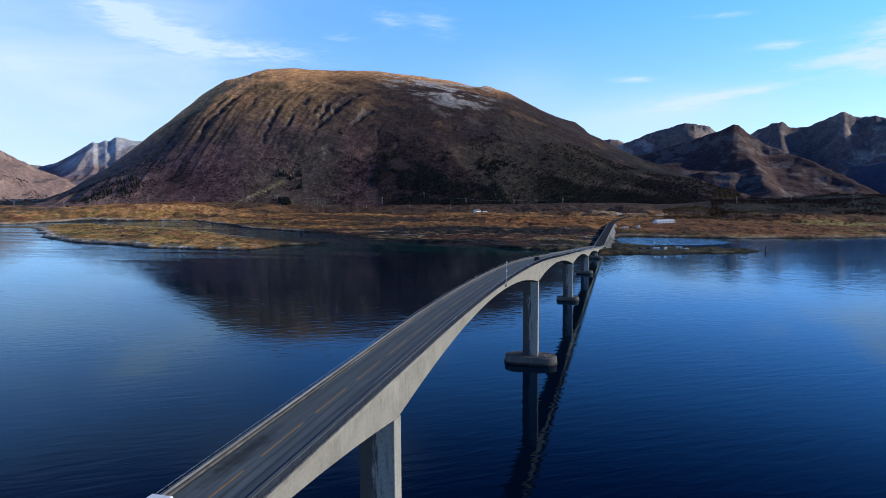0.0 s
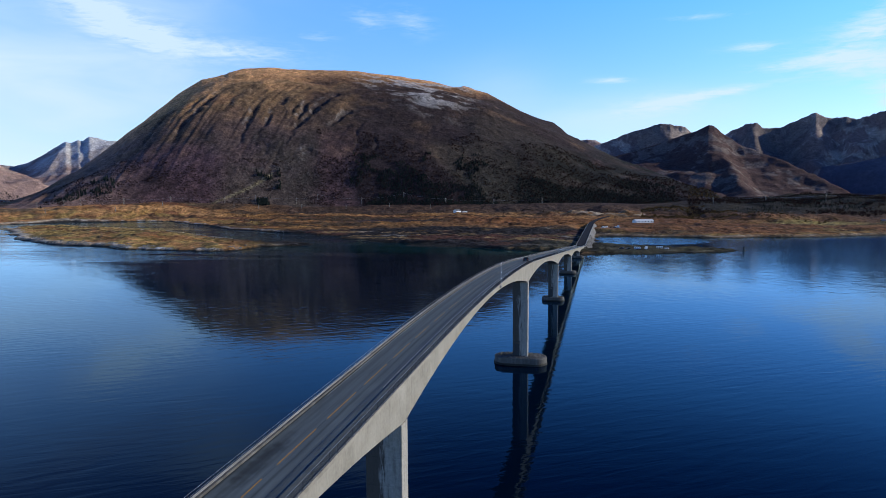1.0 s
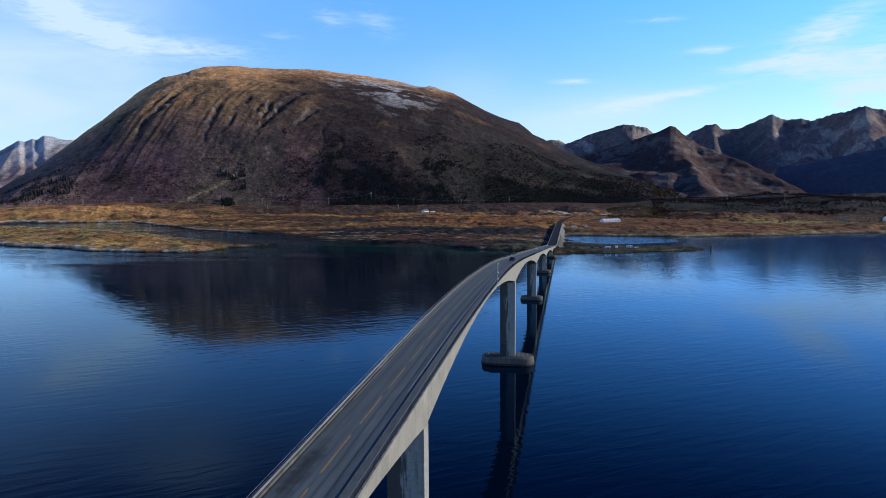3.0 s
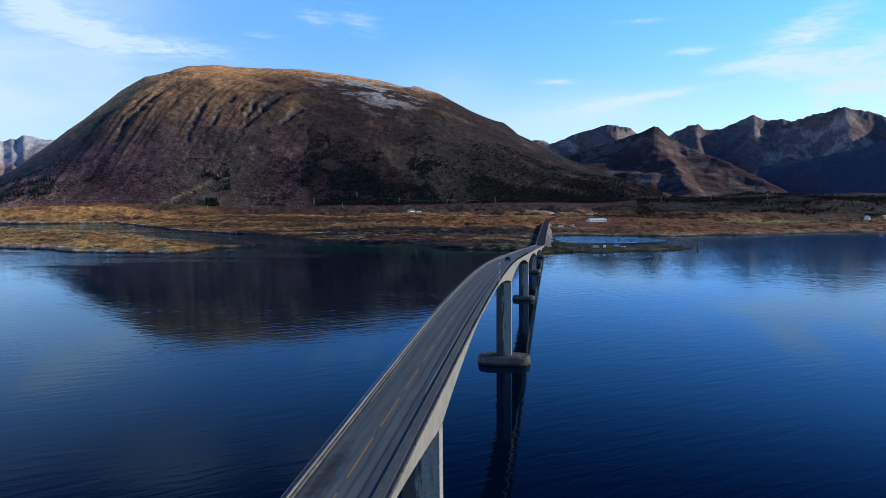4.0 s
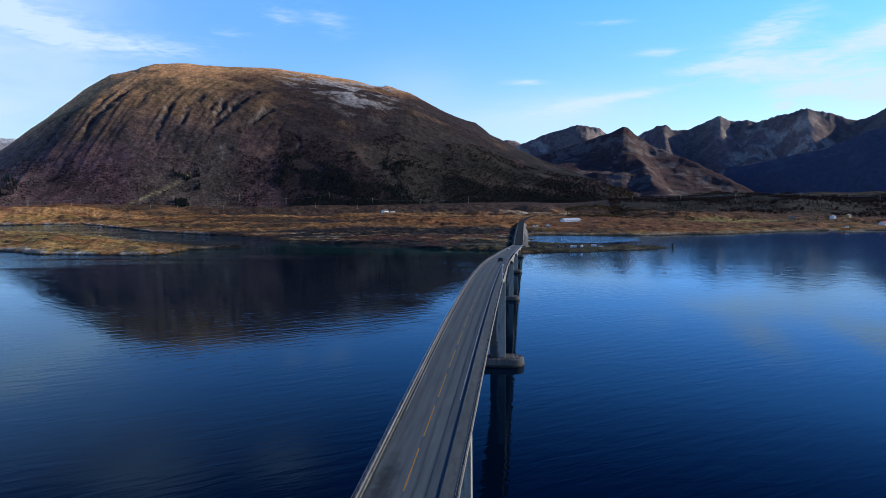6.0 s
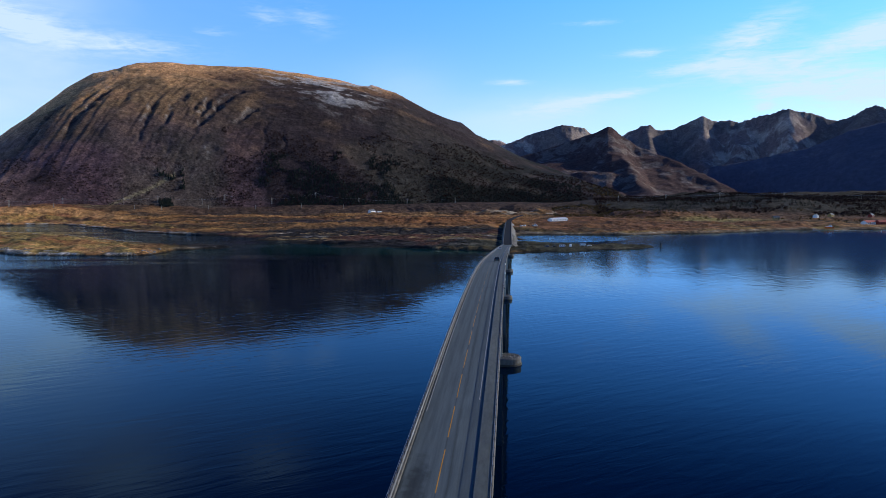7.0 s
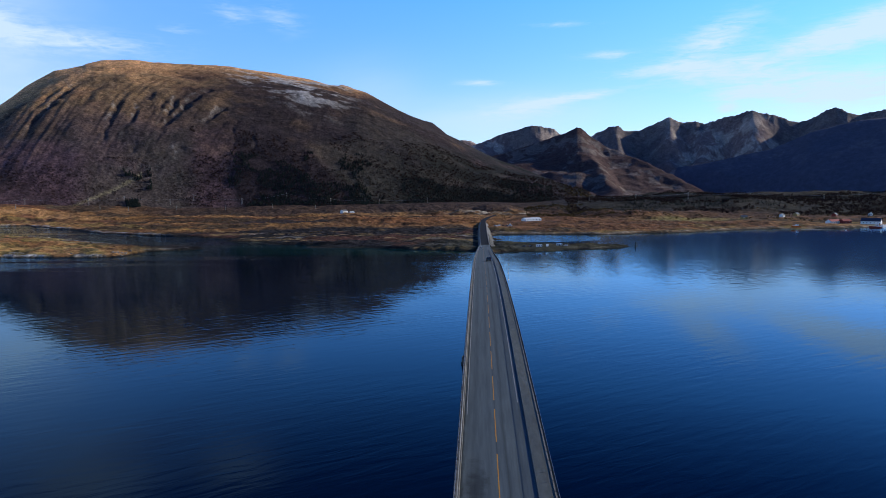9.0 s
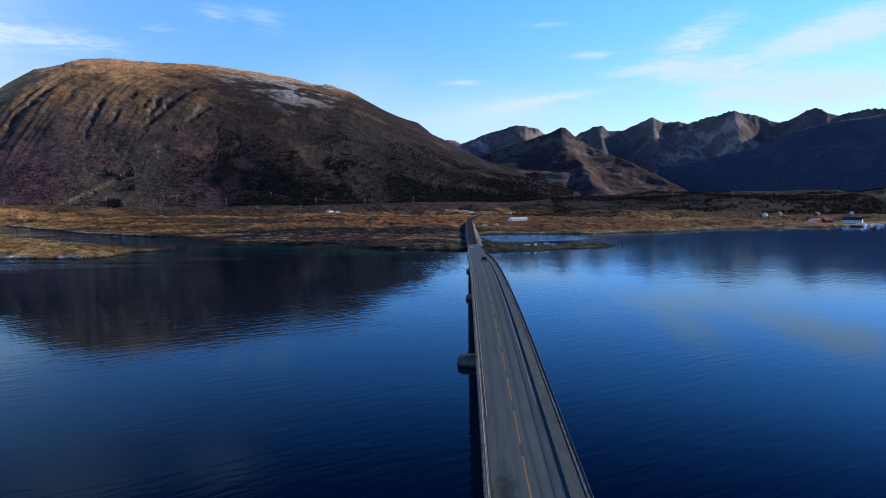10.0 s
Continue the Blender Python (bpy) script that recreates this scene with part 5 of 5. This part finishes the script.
def beacon():
    top = tagged(new("sea_beacon"), "dark iron sea beacon on a round base in the water", "beacon")
    bm = bmesh.new()
    bmesh.ops.create_cone(bm, cap_ends=True, segments=16, radius1=1.5, radius2=1.1, depth=3.0, matrix=pose(0, 0, 0.2))
    part("base", bm, STAINED, top)
    bm = bmesh.new()
    bmesh.ops.create_cone(bm, cap_ends=True, segments=14, radius1=0.75, radius2=0.55, depth=3.0, matrix=pose(0, 0, 3.1))
    part("column", bm, DARK, top)
    bm = bmesh.new()
    bmesh.ops.create_cone(bm, cap_ends=True, segments=14, radius1=0.5, radius2=0.1, depth=0.9, matrix=pose(0, 0, 5.0))
    part("lantern", bm, DARK, top)
    at_pose(top, 159.5, 716, 0)


beacon()


def pylon(tall, wide):
    top = tagged(new("power_pole"), "pale H-frame timber power pole at the mountain foot", "power pole", "power poles at the mountain foot")
    for sx in (-1, 1):
        bm = bmesh.new()
        bmesh.ops.create_cone(bm, cap_ends=True, segments=8, radius1=0.32, radius2=0.24, depth=tall + 2, matrix=pose(sx * wide / 2, 0, tall / 2 - 1))
        part("pole", bm, TIMBER, top)
    box("crossarm", -wide * 1.05, wide * 1.05, -0.2, 0.2, tall - 1.4, tall - 1.0, TIMBER, top)
    box("brace", -wide / 2, wide / 2, -0.12, 0.12, tall - 4.2, tall - 3.95, TIMBER, top)
    for sx in (-1, 0, 1):
        box("insulator", sx * wide * 0.95 - 0.12, sx * wide * 0.95 + 0.12, -0.12, 0.12, tall - 2.6, tall - 1.4, GLAZE, top)
    return top


def power_lines():
    rows = [[(a, 1765 + 12 * math.sin(a)) for a in (-47.5, -44.4, -42.7, -41.6, -38.7, -35.4, -31.4, -29.0, -25.8, -24.1, -20.5, -17.0, -13.5, -9.5, -5.5)],
            [(a, 1690 + 12 * math.sin(a)) for a in (-43.9, -39.3, -36.0, -30.7, -28.8, -25.4, -21.8, -18.2, -14.8)],
            [(a, 1640 + 8 * a) for a in (7.8, 11.5, 15.5, 20, 25, 30)]]
    for k, row in enumerate(rows):
        spots = []
        tall = (15.0, 10.0, 17.0)[k]
        proto = pylon(tall, 5.0 if k != 1 else 2.4)
        for i, (a, r) in enumerate(row):
            x, y = 34 + r * math.sin(radians(a)), r * math.cos(radians(a))
            z = ground_z(x, y) - 0.3
            m = pose(x, y, z, 0, 0, -a + 70)
            if i == 0:
                proto.matrix_basis = m
            else:
                copy_thing(proto, m)
            spots.append((x, y, z + tall - 2.4))
        if k == 1:
            continue
        for p, q in zip(spots, spots[1:]):
            cable = bpy.data.curves.new("power_cable", "CURVE")
            cable.dimensions, cable.bevel_depth, cable.bevel_resolution = "3D", 0.035 if k == 0 else 0.06, 0
            for side in (-4.5, 0, 4.5):
                sp = cable.splines.new("POLY")
                sp.points.add(12)
                for i in range(13):
                    u = i / 12
                    c = [p[j] * (1 - u) + q[j] * u for j in range(3)]
                    sp.points[i].co = (c[0], c[1] + side, c[2] - 16 * u * (1 - u), 1)
            cable.materials.append(STEEL)
            tagged(new("power_cable", cable), "three slack power cables between timber poles", "cable", "power cables")


power_lines()

# ---- woods, scrub and stones ----


def leaf_material(name, stops):
    m, t = material(name)
    at = t.n("ShaderNodeNewGeometry")
    v = t.math("ADD", t.math("MULTIPLY", at.outputs["Random Per Island"], 0.7), t.math("MULTIPLY", t.noise(at.outputs["Position"], 0.02, 3.0), 0.5))
    n = len(stops)
    finish(t, t.ramp(v, [(0.15 + 0.7 * i / (n - 1), c) for i, c in enumerate(stops)]), 0.9, spec=0.1)
    return m


SPRUCE = leaf_material("spruce needles", [(0.009, 0.013, 0.013), (0.016, 0.022, 0.019), (0.026, 0.03, 0.022)])
BIRCH = leaf_material("bare birch scrub", [(0.012, 0.008, 0.008), (0.022, 0.013, 0.012), (0.045, 0.022, 0.015)])
AUTUMN = leaf_material("autumn leaves and willow", [(0.03, 0.03, 0.015), (0.07, 0.05, 0.02), (0.15, 0.085, 0.025)])
BOULDER = surface("pale shore rock", [(0.06, 0.057, 0.05), (0.16, 0.15, 0.13), (0.32, 0.3, 0.26)], 0.4, bump=0.1)


def conifer_shape(rng):
    """A tapered trunk and ragged tiers of boughs, one unit high."""
    V, F = [], []

    def tri(a, b, c):
        n = len(V)
        V.extend((a, b, c))
        F.append((n, n + 1, n + 2))
    for k in range(3):
        a0, a1 = 2.1 * k, 2.1 * (k + 1)
        tri((0.02 * math.cos(a0), 0.02 * math.sin(a0), -0.1), (0.02 * math.cos(a1), 0.02 * math.sin(a1), -0.1), (0, 0, 0.5))
    for tier in range(6):
        z0, rad = 0.1 + 0.14 * tier, 0.25 * (1 - tier / 6.6)
        n = 7 if tier < 4 else 5
        for i in range(n):
            a = 2 * math.pi * (i + rng.random() * 0.6) / n
            r, w = rad * rng.uniform(0.65, 1.2), 0.5
            top = z0 + 0.22 * rng.uniform(0.8, 1.2)
            tri((r * math.cos(a - w), r * math.sin(a - w), z0 + rng.uniform(-0.03, 0.03)), (r * math.cos(a + w), r * math.sin(a + w), z0 + rng.uniform(-0.03, 0.03)), (0, 0, top))
    return np.array(V), np.array(F)


def shrub_shape(rng, n=34):
    """A few limbs and a loose crown of small leaf clumps, one unit high."""
    V, F = [], []
    for k in range(4):
        a, lean = rng.uniform(0, 6.3), rng.uniform(0.1, 0.3)
        i = len(V)
        V += [(0.02, 0, -0.1), (-0.02, 0.01, -0.1), (lean * math.cos(a), lean * math.sin(a), rng.uniform(0.5, 0.8))]
        F.append((i, i + 1, i + 2))
    for k in range(n):
        a, e = rng.uniform(0, 6.3), rng.random()
        r = 0.5 * math.sqrt(e) * rng.uniform(0.6, 1.1)
        c = np.array((r * math.cos(a), r * math.sin(a), 0.25 + 0.7 * rng.random() * (1 - 0.8 * r)))
        i = len(V)
        for j in range(3):
            V.append(tuple(c + np.array([rng.uniform(-0.16, 0.16) for _ in range(3)])))
        F.append((i, i + 1, i + 2))
    return np.array(V), np.array(F)


def strew(count, bearing, reach, keep, size, seed, tilt=0.0):
    """Places on the ground within a sector, where keep(x, y, z, sd, which, u) holds."""
    g = np.random.RandomState(seed)
    out = []
    while len(out) < count and g.randint(0, 10 ** 9) >= 0:
        n = count * 2
        a, r = np.radians(g.uniform(*bearing, n)), np.sqrt(g.uniform(reach[0] ** 2, reach[1] ** 2, n))
        x, y = 34 + r * np.sin(a), r * np.cos(a)
        z, sd, which, u = terrain(x, y)
        ok = keep(x, y, z, sd, which, u) & (z > 0.3)
        k, turn = g.uniform(*size, n), g.uniform(0, 6.28, n)
        out += [p for p, o in zip(np.stack([x, y, z - 0.1, k, turn], 1).tolist(), ok) if o]
        if not ok.any():
            break
    return out[:count]


rng = random.Random(11)
spruces, shrubs = [conifer_shape(rng) for _ in range(8)], [shrub_shape(rng) for _ in range(8)]
patch = lambda x, y, s, o: fbm(x / s + o, y / s, 3)
woods = strew(2300, (-21.5, -9.0), (1735, 2010), lambda x, y, z, sd, w_, u: (z < 125 + 110 * patch(x, y, 70, 2)) & (patch(x, y, 45, 5) > -0.3 + 0.11 * np.maximum(0, np.abs(np.degrees(np.arctan2(x - 34, y)) + 15.2) - 2.5)), (4.5, 9), 1)
woods += strew(2400, (-7.5, 5.0), (1790, 2150), lambda x, y, z, sd, w_, u: (w_ == 0) & (z < 82 + 70 * patch(x, y, 90, 2)), (3.5, 7), 17)
woods += strew(160, (-28.9, -27.0), (1730, 1880), lambda x, y, z, sd, w_, u: patch(x, y, 40, 1) > -0.15, (7, 12), 2)
woods += strew(170, (-44.4, -41.2), (1760, 1900), lambda x, y, z, sd, w_, u: patch(x, y, 50, 7) > 0.05, (4, 8), 3)
woods += strew(70, (-40.9, -39.2), (1820, 1960), lambda x, y, z, sd, w_, u: patch(x, y, 40, 3) > -0.1, (7, 12), 4)
woods += strew(5000, (9.0, 36.0), (1570, 2300), lambda x, y, z, sd, w_, u: (w_ < 0) & (patch(x, y, 150, 12) > -0.12), (2.5, 5.5), 6)
woods += strew(250, (-48.5, -45.0), (3640, 3900), lambda x, y, z, sd, w_, u: patch(x, y, 70, 3) > 0.0, (5, 8), 16)
scatter("spruce_wood", spruces, woods, SPRUCE, None, "dark spruce plantations at the foot of the slopes", "woods")
scrub = strew(5200, (-24, 8.0), (1725, 2250), lambda x, y, z, sd, w_, u: (w_ == 0) & (z < 190 + 120 * patch(x, y, 120, 4)) & (patch(x, y, 60, 9) > -0.25), (3.0, 7.0), 7)
scrub += strew(2200, (-44, -22), (1745, 2050), lambda x, y, z, sd, w_, u: (w_ == 0) & (z < 150) & (patch(x, y, 60, 9) > -0.1), (2.5, 5.0), 8)
thick = strew(900, (2.4, 9.5), (1330, 1640), lambda x, y, z, sd, w_, u: (w_ < 0) & (patch(x, y, 40, 6) > 0.05), (2.5, 6.0), 9)
scrub += strew(6500, (6.0, 36.0), (1440, 2200), lambda x, y, z, sd, w_, u: (w_ < 0) & (patch(x, y, 90, 15) > -0.06), (3.5, 8.5), 10)
thick += strew(700, (4.0, 36.0), (1240, 1540), lambda x, y, z, sd, w_, u: (w_ < 0) & (patch(x, y, 60, 19) > 0.15), (2.0, 5.0), 23)
thick += strew(700, (-40, 2), (1150, 1650), lambda x, y, z, sd, w_, u: (w_ < 0) & (sd > 60) & (patch(x, y, 50, 18) > 0.2), (1.0, 2.6), 12)
thick += strew(900, (-52, -14), (640, 1500), lambda x, y, z, sd, w_, u: (w_ < 0) & (sd > 10) & (patch(x, y, 35, 28) > 0.12), (0.8, 2.4), 22)
thick += strew(110, (6.0, 8.2), (1930, 2200), lambda x, y, z, sd, w_, u: w_ == 0, (5.0, 9.5), 27)
scatter("willow_thicket", shrubs, thick, AUTUMN, None, "willow and birch thickets in faded autumn leaf", "thicket")
scatter("birch_scrub", shrubs, scrub, BIRCH, None, "leafless brown birch scrub on the mountainside", "scrub")
lumps = [stone_lump(1.0, rng, 0.65) for _ in range(8)]
shore = strew(2300, (-52, 4), (612, 1150), lambda x, y, z, sd, w_, u: (x < 0) & (sd > 0.5) & (sd < 16) & (patch(x, y, 30, 3) > 0.0) & ~((x > -430) & (x < 5) & (y > 675)), (0.25, 1.2), 13)
shore += strew(160, (-6, 14), (1150, 1560), lambda x, y, z, sd, w_, u: (w_ < 0) & (z > 15), (0.4, 1.5), 14)
pick = random.Random(31)
for k in range(420):
    y, down = pick.uniform(697, 860), pick.random() ** 0.7
    top = float(road_z(y))
    shore.append([float(road_x(y)) + 5.2 + (top + 1) * down, y, max(0.3, top - 0.4 - (top + 0.5) * down), pick.uniform(0.5, 1.3), pick.uniform(0, 6.28)])
scatter("shore_rocks", lumps, shore, BOULDER, None, "pale boulders along the shore", "rocks")
